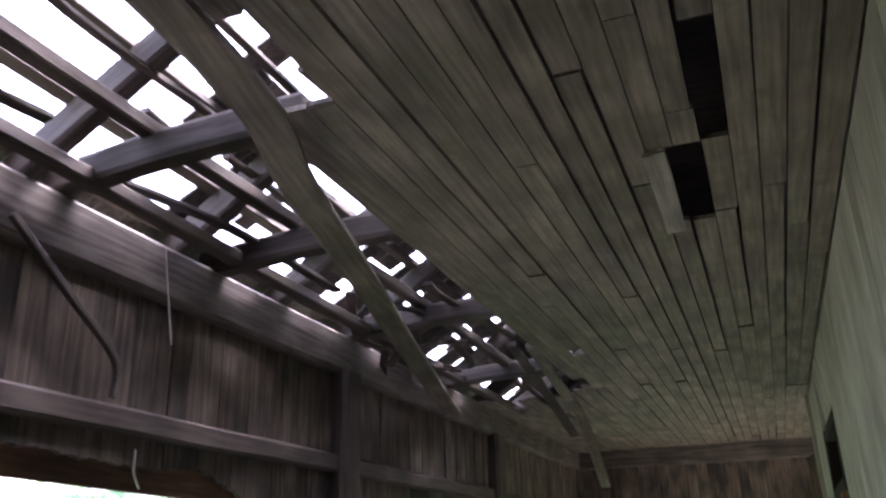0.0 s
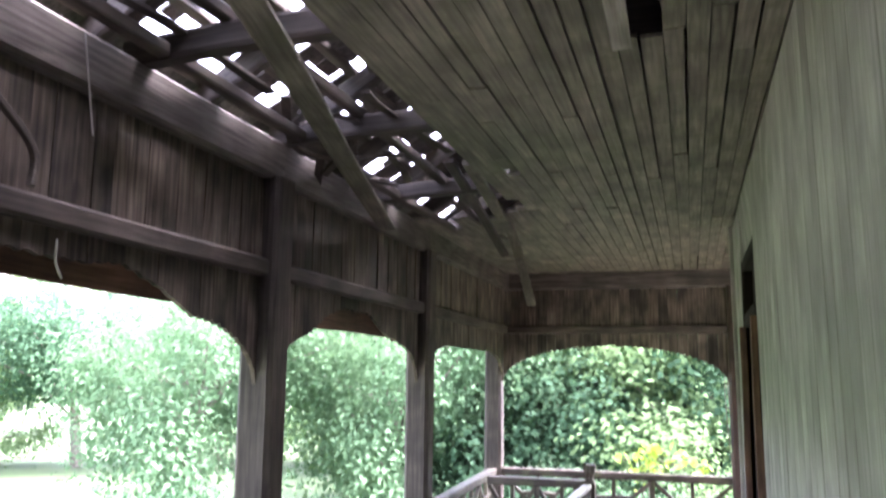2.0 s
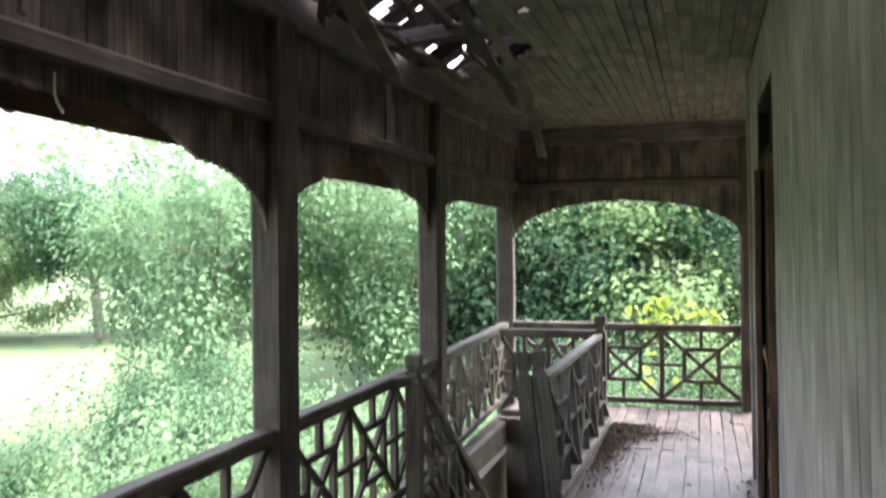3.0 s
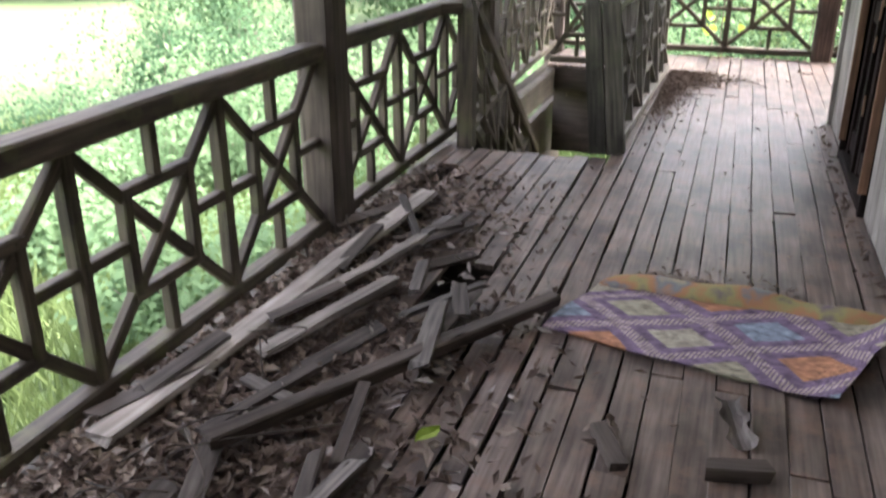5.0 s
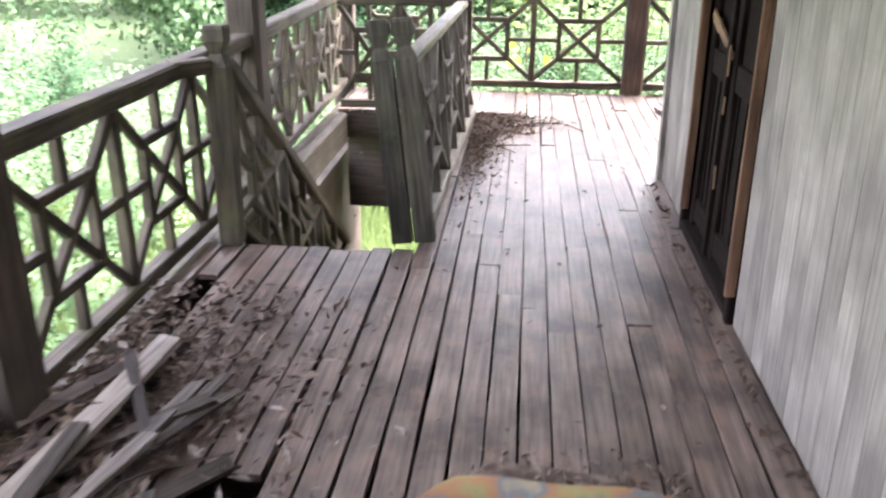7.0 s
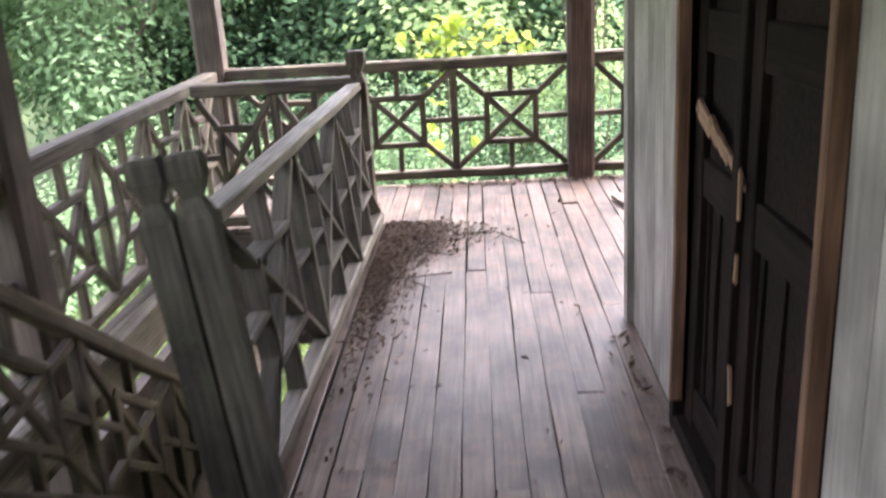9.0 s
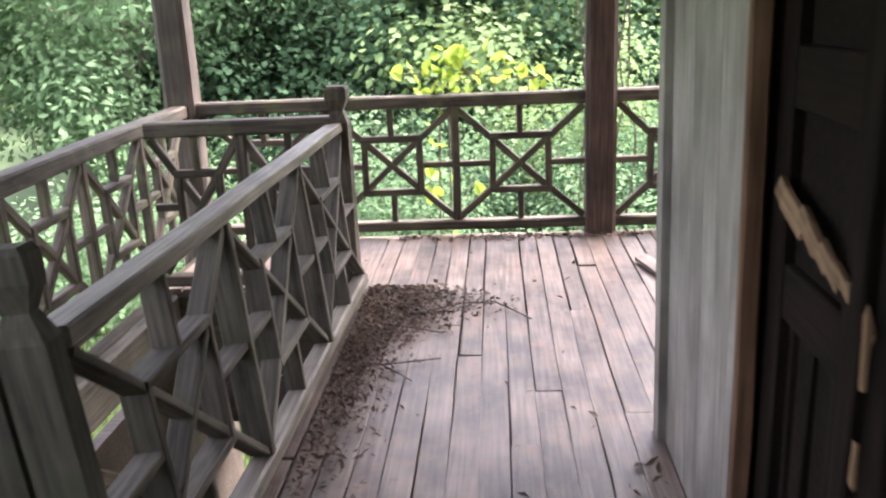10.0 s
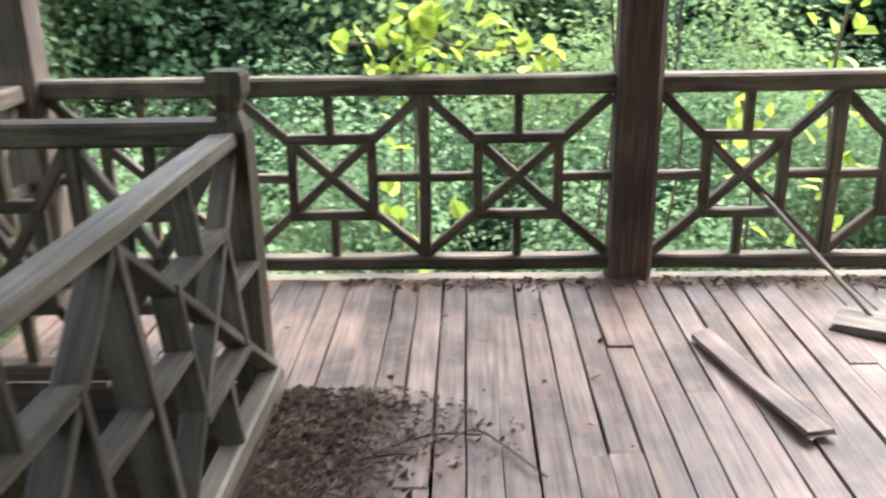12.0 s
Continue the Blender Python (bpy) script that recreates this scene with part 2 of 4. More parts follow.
bar("corner_board", (0.035, HC - 0.03, 0.0), (0.0, HC - 0.03, CEIL_Z), 0.05, 0.075, WHITE, wall)
# added out of view: closes the rear bay so less light reaches the house wall
solid("wall_left", (XL - 0.08, -3.45, -0.3), (XL + 0.08, YZ - PW / 2, 2.95), DARK, "unseen dark board wall added to cut the light into the rear bay", "wall")
solid("wall_back", (-2.4, -3.6, -0.3), (4.2, -3.45, CEIL_Z + 0.1), DARK, "dark timber wall closing the rear of the veranda", "wall")
solid("wall_far_side", (4.2, -3.5, -2.3), (4.35, HC, CEIL_Z + 0.1), DARK, "plain timber wall on the far side of the house", "wall")
solid("house_floor", (0.14, -3.45, -0.3), (4.2, HC - 0.15, -0.05), DARK, "plain dark timber floor inside the house", "floor")

# ---- things: posts ----
def veranda_post(x, y, z1, w=PW, z0=0.0, label="square weathered timber veranda post", material=DARK):
    p = thing("veranda_post", pose(x, y, z0), label, "post", "veranda posts")
    bar("shaft", (0, 0, 0), (0, 0, z1 - z0), w, w, material, p, worn=2)
    return p


XC = -2.40         # the corner post stands a little further out
for y in (YZ, YA, YB, YC):
    veranda_post(XC if y == YC else XL, y, 2.77, z0=-2.3)
for x in (XE, XE + 2.4):
    veranda_post(x, YC, 2.77, z0=-2.3, label="square red-brown timber veranda post at the open end", material=END_POST)

# ---- things: lattice railings ----
def railing(p0, p1, count, label, material=RAIL, top=0.885, low=0.09, cap=(0.1, 0.075), k=1.0, group="veranda railings", bars=None, deep=1.0, lean=0.0):
    """A railing of square modules: a cross through a small box, stubs to all four sides, uprights between."""
    p0, p1 = Vector(p0), Vector(p1)
    length = (p1 - p0).length
    ang = math.degrees(math.atan2(p1.y - p0.y, p1.x - p0.x))
    slope = p1.z - p0.z
    r = thing("railing", pose(*p0, lean, 0, ang), label, "railing", group)
    flat = math.hypot(p1.x - p0.x, p1.y - p0.y)

    def P(u, z):
        return (u, 0, z + slope * u / flat)

    under = top - cap[1]
    bar("top_rail", P(0, top - cap[1] / 2), P(flat, top - cap[1] / 2), cap[0], cap[1], material, r)
    bar("bottom_rail", P(0, low - 0.03), P(flat, low - 0.03), 0.075, 0.06, material, r)
    mod, fat, thin = flat / count, k, deep
    h = under - low
    mid = low + h / 2
    body = bars or material

    def lath(name, a, b, wide, depth=0.042):
        """A lattice bar, wide in the plane of the railing and deep across it."""
        upright = abs(a[0] - b[0]) < 0.01
        wide, depth = wide * fat, depth * thin
        bar(name, a, b, wide if upright else depth, depth if upright else wide, body, r)

    for k in range(count):
        u0, u1 = k * mod, (k + 1) * mod
        uc, bx, bz = (u0 + u1) / 2, mod * 0.217, h * 0.238
        if k:
            lath("upright", P(u0, low), P(u0, under), 0.05, 0.05)
        lath("diagonal", P(u0 + 0.01, low + 0.01), P(u1 - 0.01, under - 0.01), 0.04, 0.038)
        lath("diagonal", P(u0 + 0.01, under - 0.01), P(u1 - 0.01, low + 0.01), 0.04, 0.034)
        for s in (-1, 1):
            lath("box_side", P(uc + s * bx, mid - bz), P(uc + s * bx, mid + bz), 0.041)
            lath("box_edge", P(uc - bx - 0.017, mid + s * bz), P(uc + bx + 0.017, mid + s * bz), 0.04, 0.044)
            lath("stub", P(uc + s * bx, mid), P(uc + s * mod / 2, mid), 0.037, 0.04)
            lath("stub", P(uc, mid + s * bz), P(uc, under if s > 0 else low), 0.037, 0.04)
    return r


hw = PW / 2
for y0, y1, n in ((YZ, YA, 4), (YA, YB, 3), (YB, YC, 4)):
    railing((XL, y0 + hw, 0), (XC if y1 == YC else XL, y1 - hw, 0), n, "mossy brown timber railing with crossed lattice bars", top=0.86)
railing((XC + hw, YC, 0), (XE - hw, YC, 0), 3, "dark timber railing with crossed square lattice bars", top=0.865)
railing((XE + hw, YC, 0), (XE + 2.4 - hw, YC, 0), 3, "dark timber railing with crossed square lattice bars", top=0.865)

# stair well: x from WX0 to WX1, y from WY0 to WY1
WX0, WX1, WY0, WY1 = -2.22, -1.23, 5.14, 8.08
XN = -1.24
railing((-1.245, 5.34, 0), (-1.2, 8.05, 0), 3, "grey timber railing leaning out over the open stair well", GREY, cap=(0.085, 0.045), top=0.86, low=0.075, k=0.66, bars=GREY_SHADED, deep=1.75, lean=-5.5)
railing((XL + 0.06, 8.07, 0), (XN - 0.05, 8.07, 0), 2, "dark timber railing closing the end of the stair well", RAIL)


def newel(x, y, h, w, label, material, notch=True, two=False, depth=1.0):
    p = thing("newel_post", pose(x, y, 0), label, "newel post", "newel posts")
    for dx in ((-w * 0.57, w * 0.57) if two else (0,)):
        bm = bmesh.new()
        prof = [(0, w / 2), (h - 0.175, w / 2), (h - 0.12, w * 0.27), (h - 0.065, w / 2), (h - 0.015, w / 2), (h, w * 0.42)] if notch else [(0, w / 2), (h - 0.02, w / 2), (h, w * 0.4)]
        rings = [[bm.verts.new((z, a * s * depth, b * s)) for a, b in ((-1, -1), (1, -1), (1, 1), (-1, 1))] for z, s in prof]
        for r0, r1 in zip(rings, rings[1:]):
            for k in range(4):
                bm.faces.new((r0[k], r0[(k + 1) % 4], r1[(k + 1) % 4], r1[k]))
        bm.faces.new(rings[-1])
        bm.faces.new(list(reversed(rings[0])))
        bmesh.ops.recalc_face_normals(bm, faces=bm.faces)
        part("shaft", bm, material, p, m=pose(dx, 0, 0, 0, -90, 0))
    return p


pair = newel(-1.286, 5.25, 1.03, 0.096, "paired grey-green newel posts with notched heads at the stair", NEWEL, two=True, depth=0.65)
pair.rotation_euler = (radians(-1.5), radians(-6.2), 0)
newel(-1.262, 8.07, 1.03, 0.105, "dark grey newel post with a notched head", RAIL)
newel(-2.13, 5.13, 1.0, 0.095, "mossy newel post at the head of the stair", RAIL, notch=True)
railing((-2.12, 5.2, 0), (-2.12, 7.55, -1.72), 3, "mossy sloping stair railing with lattice bars", RAIL, top=0.86, cap=(0.07, 0.07), group="stair railings")
b = thing("rail_link", pose(0, 0, 0), "short mossy timber rail joining newel and railing", "rail")
bar("rail_bar", (XL, 4.98, 0.83), (-2.17, 5.1, 0.83), 0.08, 0.07, RAIL, b)

# ---- stair ----
stair = thing("staircase", pose(0, 0, 0), "old timber stair going down from the veranda", "stairs")
run, rise = 0.25, 0.183
for s in (WX0 + 0.05, XN - 0.03):
    bar("stringer", (s, WY0 + 0.05, -0.16), (s, WY0 + 0.05 + run * 12, -0.16 - rise * 12), 0.05, 0.24, DARK, stair)
for k in range(1, 12):
    bar("tread", (WX0 + 0.06, WY0 + run * k - 0.06, -rise * k), (XN - 0.04, WY0 + run * k - 0.06, -rise * k), 0.25, 0.035, FLOOR, stair)

# ---- floor frame ----
frame_ob = thing("floor_frame", pose(0, 0, 0), "dark timber beams and joists under the veranda boards", "floor frame", kind="structure")
bar("beam", (XL, -3.4, -0.13), (XL, YC + 0.05, -0.13), 0.12, 0.2, RAIL, frame_ob)
bar("beam", (XL, YC + 0.04, -0.13), (XE + 2.6, YC + 0.04, -0.13), 0.12, 0.2, RAIL, frame_ob)
bar("beam", (WX0 - 0.02, WY0 - 0.05, -0.15), (WX0 - 0.02, WY1 + 0.05, -0.15), 0.1, 0.24, GREY, frame_ob)
bar("beam", (WX1 + 0.02, WY0 - 0.05, -0.15), (WX1 + 0.02, WY1 + 0.05, -0.15), 0.1, 0.22, DARK, frame_ob)
for y in (WY0 - 0.03, WY1 + 0.04):
    bar("beam", (WX0, y, -0.13), (WX1, y, -0.13), 0.08, 0.2, DARK, frame_ob)
for k in range(13):
    y = -3.2 + k * 0.62
    bar("joist", (XL, y, -0.14), (0.0, y, -0.14), 0.09, 0.16, DARK, frame_ob)
for x in (-0.6, 0.5, 1.7, 2.6):
    bar("joist", (x, HC, -0.14), (x, YC, -0.14), 0.09, 0.16, DARK, frame_ob)
bm = bmesh.new()
slab(bm, (WX1 - WX0, 0.04, 0.7), pose((WX0 + WX1) / 2, WY1 + 0.16, -0.5))
part("well_boarding", bm, DARK, frame_ob)

# ---- ceiling, one mesh of boards ----
def ceiling_boards():
    verts, faces = [], []

    def board(x0, x1, y0, y1, z, tilt=0.0):
        i = len(verts)
        for zz in (z, z + 0.015):
            verts.extend([(x0, y0, zz), (x1, y0, zz), (x1, y1, zz + tilt), (x0, y1, zz + tilt)])
        faces.extend([(i, i + 3, i + 2, i + 1), (i + 4, i + 5, i + 6, i + 7), (i, i + 1, i + 5, i + 4), (i + 1, i + 2, i + 6, i + 5), (i + 2, i + 3, i + 7, i + 6), (i + 3, i, i + 4, i + 7)])

    r = random.Random(3)
    w = 0.075
    x = -2.253
    while x < 2.7:
        y0 = -3.4 if x < 0.03 else HC - 0.05
        if x < -1.44:
            y0 = 5.55 + r.uniform(-0.35, 0.6) + max(0, -1.9 - x) * 0.6
        elif x < -1.37:
            y0 = 1.43 + r.uniform(0, 0.1)
        y = y0
        while y < YC + 0.05:
            ln = r.uniform(1.3, 3.6)
            y1 = min(y + ln, YC + 0.06)
            cuts = [(y, y1)]
            for hx0, hx1, h0, h1 in ((-1.36, -1.2, 1.04, 1.42), (-0.38, -0.3, 1.42, 2.005), (-0.53, -0.375, 2.01, 2.6), (-1.06, -0.99, 5.42, 5.5), (-0.83, -0.77, 5.45, 5.5), (-1.28, -1.2, 4.3, 4.42), (-1.43, -1.36, 5.1, 5.35)):
                if hx0 < x + w / 2 < hx1:
                    new_cuts = []
                    for a, b in cuts:
                        if a < h0 < b or a < h1 < b or h0 <= a <= h1:
                            if a < h0:
                                new_cuts.append((a, min(b, h0)))
                            if b > h1:
                                new_cuts.append((max(a, h1), b))
                        else:
                            new_cuts.append((a, b))
                    cuts = new_cuts
            for a, b in cuts:
                board(x + 0.002, x + w - r.choice((0.002, 0.002, 0.003, 0.004, 0.009)), a + 0.002, b - 0.002, CEIL_Z + r.uniform(-0.003, 0.004), r.uniform(-0.004, 0.004))
            y = y1
        x += w
    me = bpy.data.meshes.new("ceiling")
    me.from_pydata([(y, x, -z) for x, y, z in verts], [], faces)
    me.materials.append(CEIL)
    ob = new("ceiling", me)
    ob.matrix_basis = Matrix(((0, 1, 0, 0), (1, 0, 0, 0), (0, 0, -1, 0), (0, 0, 0, 1)))
    tagged(ob, "greyish board ceiling, broken open along the eaves", "ceiling", kind="structure")


ceiling_boards()

# ---- eaves: plate, valance boards with scalloped arches ----
def arch_low(u, length, spring, rise, curve):
    """Lower edge of a valance at u along a bay."""
    d = min(u, length - u)
    if d >= curve:
        z = spring + rise
    else:
        q = 1 - d / curve
        z = spring + rise * math.sqrt(max(0.0, 1 - q * q * 0.999)) if curve < length * 0.45 else spring + rise * math.sqrt(max(0.0, 1 - q * q))
    return z


def valance(p0, p1, spring, rise, curve, scallop, name_label, torn=None):
    """Boards hung between two posts, upper row to the plate, lower row cut to an arch, with a beam between."""
    p0, p1 = Vector(p0), Vector(p1)
    L = (p1 - p0).length
    ang = math.degrees(math.atan2(p1.y - p0.y, p1.x - p0.x))
    v = thing("valance", pose(p0.x, p0.y, 0, 0, 0, ang), name_label, "valance", "veranda valances")
    bar("beam", (0, 0, 2.335), (L, 0, 2.335), 0.11, 0.085, DARK, v)
    bar("plate", (-hw, 0, 2.87), (L + hw, 0, 2.87), 0.13, 0.2, PLATE, v)
    n = max(4, round(L / 0.1))
    w = L / n
    for k in range(n):
        u = k * w
        bar("upper_board", (u + w / 2, rnd.uniform(-0.004, 0.004), 2.375), (u + w / 2, rnd.uniform(-0.004, 0.004), 2.772), w + 0.003, 0.022, VAL, v)
        bm = bmesh.new()
        steps = 5
        low = []
        for j in range(steps + 1):
            uu = u + w * j / steps
            z = arch_low(uu, L, spring, rise, curve)
            if min(uu, L - uu) < curve * 0.98 or scallop > 0.02:
                z -= scallop * abs(math.sin(math.pi * uu / 0.055))
            if torn and torn[0] < uu < torn[1]:
                ragged = 2.2 + 0.025 * noise.noise(Vector((uu * 6, 0.3, 0))) + 0.012 * abs(math.sin(uu * 40))
                z += (ragged - z) * min(1.0, (uu - torn[0]) / 0.35, (torn[1] - uu) / 0.35)
            low.append((uu, z))
        # grain along local x: build with x up
        pts = [(z, a - u) for a, z in low] + [(2.293, w - 0.003), (2.293, 0.0)]
        f = [bm.verts.new((px, 0.011, py)) for px, py in pts]
        g = [bm.verts.new((px, -0.011, py)) for px, py in pts]
        bm.faces.new(f)
        bm.faces.new(list(reversed(g)))
        for j in range(len(pts)):
            bm.faces.new((f[j], g[j], g[(j + 1) % len(pts)], f[(j + 1) % len(pts)]))
        bmesh.ops.recalc_face_normals(bm, faces=bm.faces)
        m = Matrix(((0, 0, 1, u), (0, 1, 0, rnd.uniform(-0.003, 0.003)), (1, 0, 0, 0), (0, 0, 0, 1)))
        part("lower_board", bm, VAL, v, m=m)
    return v


BROWN = wood("brown_timber", (0.09, 0.045, 0.025), (0.2, 0.11, 0.065), stain=0.5)
PLATE = wood("plate_timber", (0.065, 0.052, 0.042), (0.18, 0.152, 0.126), stain=0.5)
for y0, y1 in ((YZ, YA), (YA, YB), (YB, YC)):
    val = valance((XL, y0 + hw, 0), (XL, y1 - hw, 0), 1.785, 0.295, 0.58, 0.02, "dark streaked board valance with scalloped corner arches", (0.3, 2.35) if y0 == YZ else ((0.4, 1.65) if y0 == YA else None))
    if y0 < YB:
        bar("back_board", (0.2, 0.05, 2.215 if y0 == YZ else 2.16), (2.35 if y0 == YZ else 1.8, 0.05, 2.185 if y0 == YZ else 2.16), 0.018, 0.14, BROWN, val, "reddish brown board behind the torn valance")
valance((XC + hw, YC, 0), (XE - hw, YC, 0), 1.785, 0.39, 1.15, 0.02, "brown board valance with a scalloped full arch")
valance((XE + hw, YC, 0), (XE + 2.4 - hw, YC, 0), 1.785, 0.39, 1.12, 0.02, "brown board valance with a scalloped full arch")
# ---- roof over the broken ceiling ----
SL = math.tan(radians(33))


def roof_z(x):
    return 3.02 + (x - XL) * SL


roof = thing("roof", pose(0, 0, 0), "decayed timber roof with missing shingles and bare laths", "roof", kind="structure")
# eaves drawn out beyond sight, about a metre, to cut the skylight inside
for k in range(18):
    y = -2.82 + k * 0.72
    bar("rafter", (XL - 1.0, y, roof_z(XL - 1.0) - 0.02), (0.6, y, roof_z(0.6) - 0.02), 0.07, 0.1, DARK, roof, worn=2)
for k in range(18):
    x = XL - 0.95 + k * 0.19
    for y0, y1 in (((-3.4, 1.58), (2.26, YC + 0.6)) if -1.9 < x < -1.42 else ((-3.4, YC + 0.6),)):
        bar("lath", (x, y0, roof_z(x) + 0.055), (x, y1, roof_z(x) + 0.055), 0.055, 0.03, DARK, roof, worn=3)
rs = random.Random(11)
verts, faces = [], []


def shingle(x, y, w, ln, lift):
    i = len(verts)
    for dz in (0.0, 0.012):
        for dx, dy in ((0, 0), (0, w), (ln, w), (ln, 0)):
            verts.append((x + dx, y + dy, roof_z(x + dx) + 0.075 + dz + (lift if dx == 0 else 0.0)))
    faces.extend([(i, i + 1, i + 2, i + 3), (i + 7, i + 6, i + 5, i + 4), (i, i + 4, i + 5, i + 1), (i + 1, i + 5, i + 6, i + 2), (i + 2, i + 6, i + 7, i + 3), (i + 3, i + 7, i + 4, i)])


for row in range(18):
    x = XL - 1.05 + row * 0.19
    y = -3.4
    while y < YC + 0.6:
        w = rs.uniform(0.1, 0.17)
        if x > -1.15 or x < XL - 0.2 or y > 6.5:
            miss = 0.0
        elif y < -0.2:
            miss = 0.0
        elif y < 2.6:
            miss = 0.84 if y < 2.1 else 0.72
        elif y < 3.5:
            miss = 0.5
        else:
            miss = 0.28
        if rs.random() > miss:
            shingle(x, y, w - 0.004, 0.27, rs.uniform(0.012, 0.025))
        y += w
me = bpy.data.meshes.new("shingles")
me.from_pydata(verts, [], faces)
me.materials.append(SHINGLE)
tagged(piece("shingles", me, roof), kind="stuff")
# unseen slabs added to shut daylight out of the attic and off the end floor
bm = bmesh.new()
slab(bm, (4.7, 10.2, 0.05), pose(2.35, 1.45, 4.75))
slab(bm, (2.8, 3.2, 0.05), pose(1.45, 8.0, 4.4))
slab(bm, (5.8, 0.05, 2.4), pose(0.0, YC + 0.55, 4.1))
slab(bm, (7.5, 0.05, 2.4), pose(1.2, -3.5, 4.1))
slab(bm, (0.05, 10.0, 2.2), pose(4.4, 1.45, 3.9))
slab(bm, (4.0, 0.05, 2.2), pose(2.6, HC - 0.05, 3.9))
slab(bm, (0.05, 3.2, 1.6), pose(2.82, 8.0, 3.75))
# sheets over the ceiling, added so its holes look dark
slab(bm, (2.85, 12.5, 0.02), pose(0.22, 2.85, 3.13))
slab(bm, (1.1, 2.7, 0.02), pose(2.22, 7.8, 3.13))
part("roof_deck", bm, DARK, roof)

# ---- the door in the house wall ----
door = thing("door_1", pose(0.02, 0, 0), "closed dark brown double door, splintered raw timber at the lock", "door", kind="structure")
for y0 in (DOOR0, DOOR1):
    s = 1 if y0 == DOOR0 else -1
    bar("jamb", (0.035, y0 + s * 0.03, 0.0), (0.035, y0 + s * 0.03, TRANS), 0.1, 0.06, DOORW, door)
    bar("stop", (-0.012, y0 + (0.012 if s > 0 else -0.073), 0.12), (-0.024, y0 + (0.012 if s > 0 else -0.073), DOOR_H), 0.04, 0.026, BROWN, door, "worn brown timber edge")
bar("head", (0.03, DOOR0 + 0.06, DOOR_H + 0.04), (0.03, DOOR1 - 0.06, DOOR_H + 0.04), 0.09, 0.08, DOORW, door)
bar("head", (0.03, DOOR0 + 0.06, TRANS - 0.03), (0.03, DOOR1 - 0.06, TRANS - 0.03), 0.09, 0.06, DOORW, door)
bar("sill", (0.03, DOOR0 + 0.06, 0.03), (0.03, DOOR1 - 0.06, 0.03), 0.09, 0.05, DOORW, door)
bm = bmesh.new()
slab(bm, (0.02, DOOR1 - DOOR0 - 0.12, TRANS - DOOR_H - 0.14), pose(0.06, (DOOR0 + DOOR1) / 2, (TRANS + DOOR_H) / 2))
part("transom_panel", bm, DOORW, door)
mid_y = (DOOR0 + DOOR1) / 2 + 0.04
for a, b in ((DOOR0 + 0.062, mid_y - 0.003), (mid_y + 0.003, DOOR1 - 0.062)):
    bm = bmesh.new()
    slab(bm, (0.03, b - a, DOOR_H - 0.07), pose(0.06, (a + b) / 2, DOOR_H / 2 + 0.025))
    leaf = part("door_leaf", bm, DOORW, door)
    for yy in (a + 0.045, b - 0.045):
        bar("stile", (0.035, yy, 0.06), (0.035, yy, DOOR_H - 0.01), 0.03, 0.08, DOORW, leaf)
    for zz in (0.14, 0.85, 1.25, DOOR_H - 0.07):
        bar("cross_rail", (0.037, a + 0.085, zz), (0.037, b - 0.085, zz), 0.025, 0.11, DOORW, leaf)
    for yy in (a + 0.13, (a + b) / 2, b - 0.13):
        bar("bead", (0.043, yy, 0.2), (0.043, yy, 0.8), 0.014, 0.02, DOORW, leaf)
bar("cover_strip", (0.012, mid_y, 0.06), (0.012, mid_y, DOOR_H - 0.02), 0.024, 0.05, DOORW, door)
sp = random.Random(5)
for k in range(7):
    y0 = 5.47 - 0.055 * k + sp.uniform(-0.01, 0.01)
    z0 = 1.06 - 0.014 * k
    bar("splinter", (0.008, y0, z0), (0.012, y0 - 0.075, z0 - 0.03 - 0.02 * sp.random()), 0.012, 0.036 - 0.003 * k + 0.012 * sp.random(), JAMB, door, "raw splintered timber", ends=0.008)
for z0, z1, wide in ((0.86, 0.97, 0.014), (0.7, 0.77, 0.01), (0.38, 0.47, 0.012)):
    bar("splinter", (0.0, mid_y - 0.06, z0), (0.0, mid_y - 0.05, z1), 0.008, wide, JAMB, door, "raw splintered timber", ends=0.01)

# ---- hanging and loose timbers under the roof ----
def loose(name, pts, w, d, material, label, category="timber", roll=0.0):
    """A warped board or stick along a few points."""
    t = thing(name, pose(0, 0, 0), label, category)
    bm = bmesh.new()
    pts = [Vector(p) for p in pts]
    steps = 6
    dense = []
    for k in range(len(pts) - 1):
        p0, p1, p2, p3 = pts[max(0, k - 1)], pts[k], pts[k + 1], pts[min(len(pts) - 1, k + 2)]
        for j in range(steps):
            q = j / steps
            dense.append(0.5 * ((2 * p1) + (p2 - p0) * q + (2 * p0 - 5 * p1 + 4 * p2 - p3) * q * q + (3 * p1 - p0 - 3 * p2 + p3) * q ** 3))
    dense.append(pts[-1])
    rings = []
    for k, p in enumerate(dense):
        m = along(p, p + (dense[min(k + 1, len(dense) - 1)] - dense[max(k - 1, 0)]), roll)
        rings.append([bm.verts.new(m @ Vector((0, y * w / 2, z * d / 2))) for y, z in ((-1, -.7), (-.8, -1), (.8, -1), (1, -.7), (1, .7), (.8, 1), (-.8, 1), (-1, .7))])
    for r0, r1 in zip(rings, rings[1:]):
        for k in range(8):
            bm.faces.new((r0[k], r0[(k + 1) % 8], r1[(k + 1) % 8], r1[k]))
    bm.faces.new(rings[-1])
    bm.faces.new(list(reversed(rings[0])))
    bmesh.ops.recalc_face_normals(bm, faces=bm.faces)
    m = along(pts[0], pts[-1])
    bm.transform(m.inverted())
    t.matrix_basis = m
    part("timber", bm, material, t)
    return t


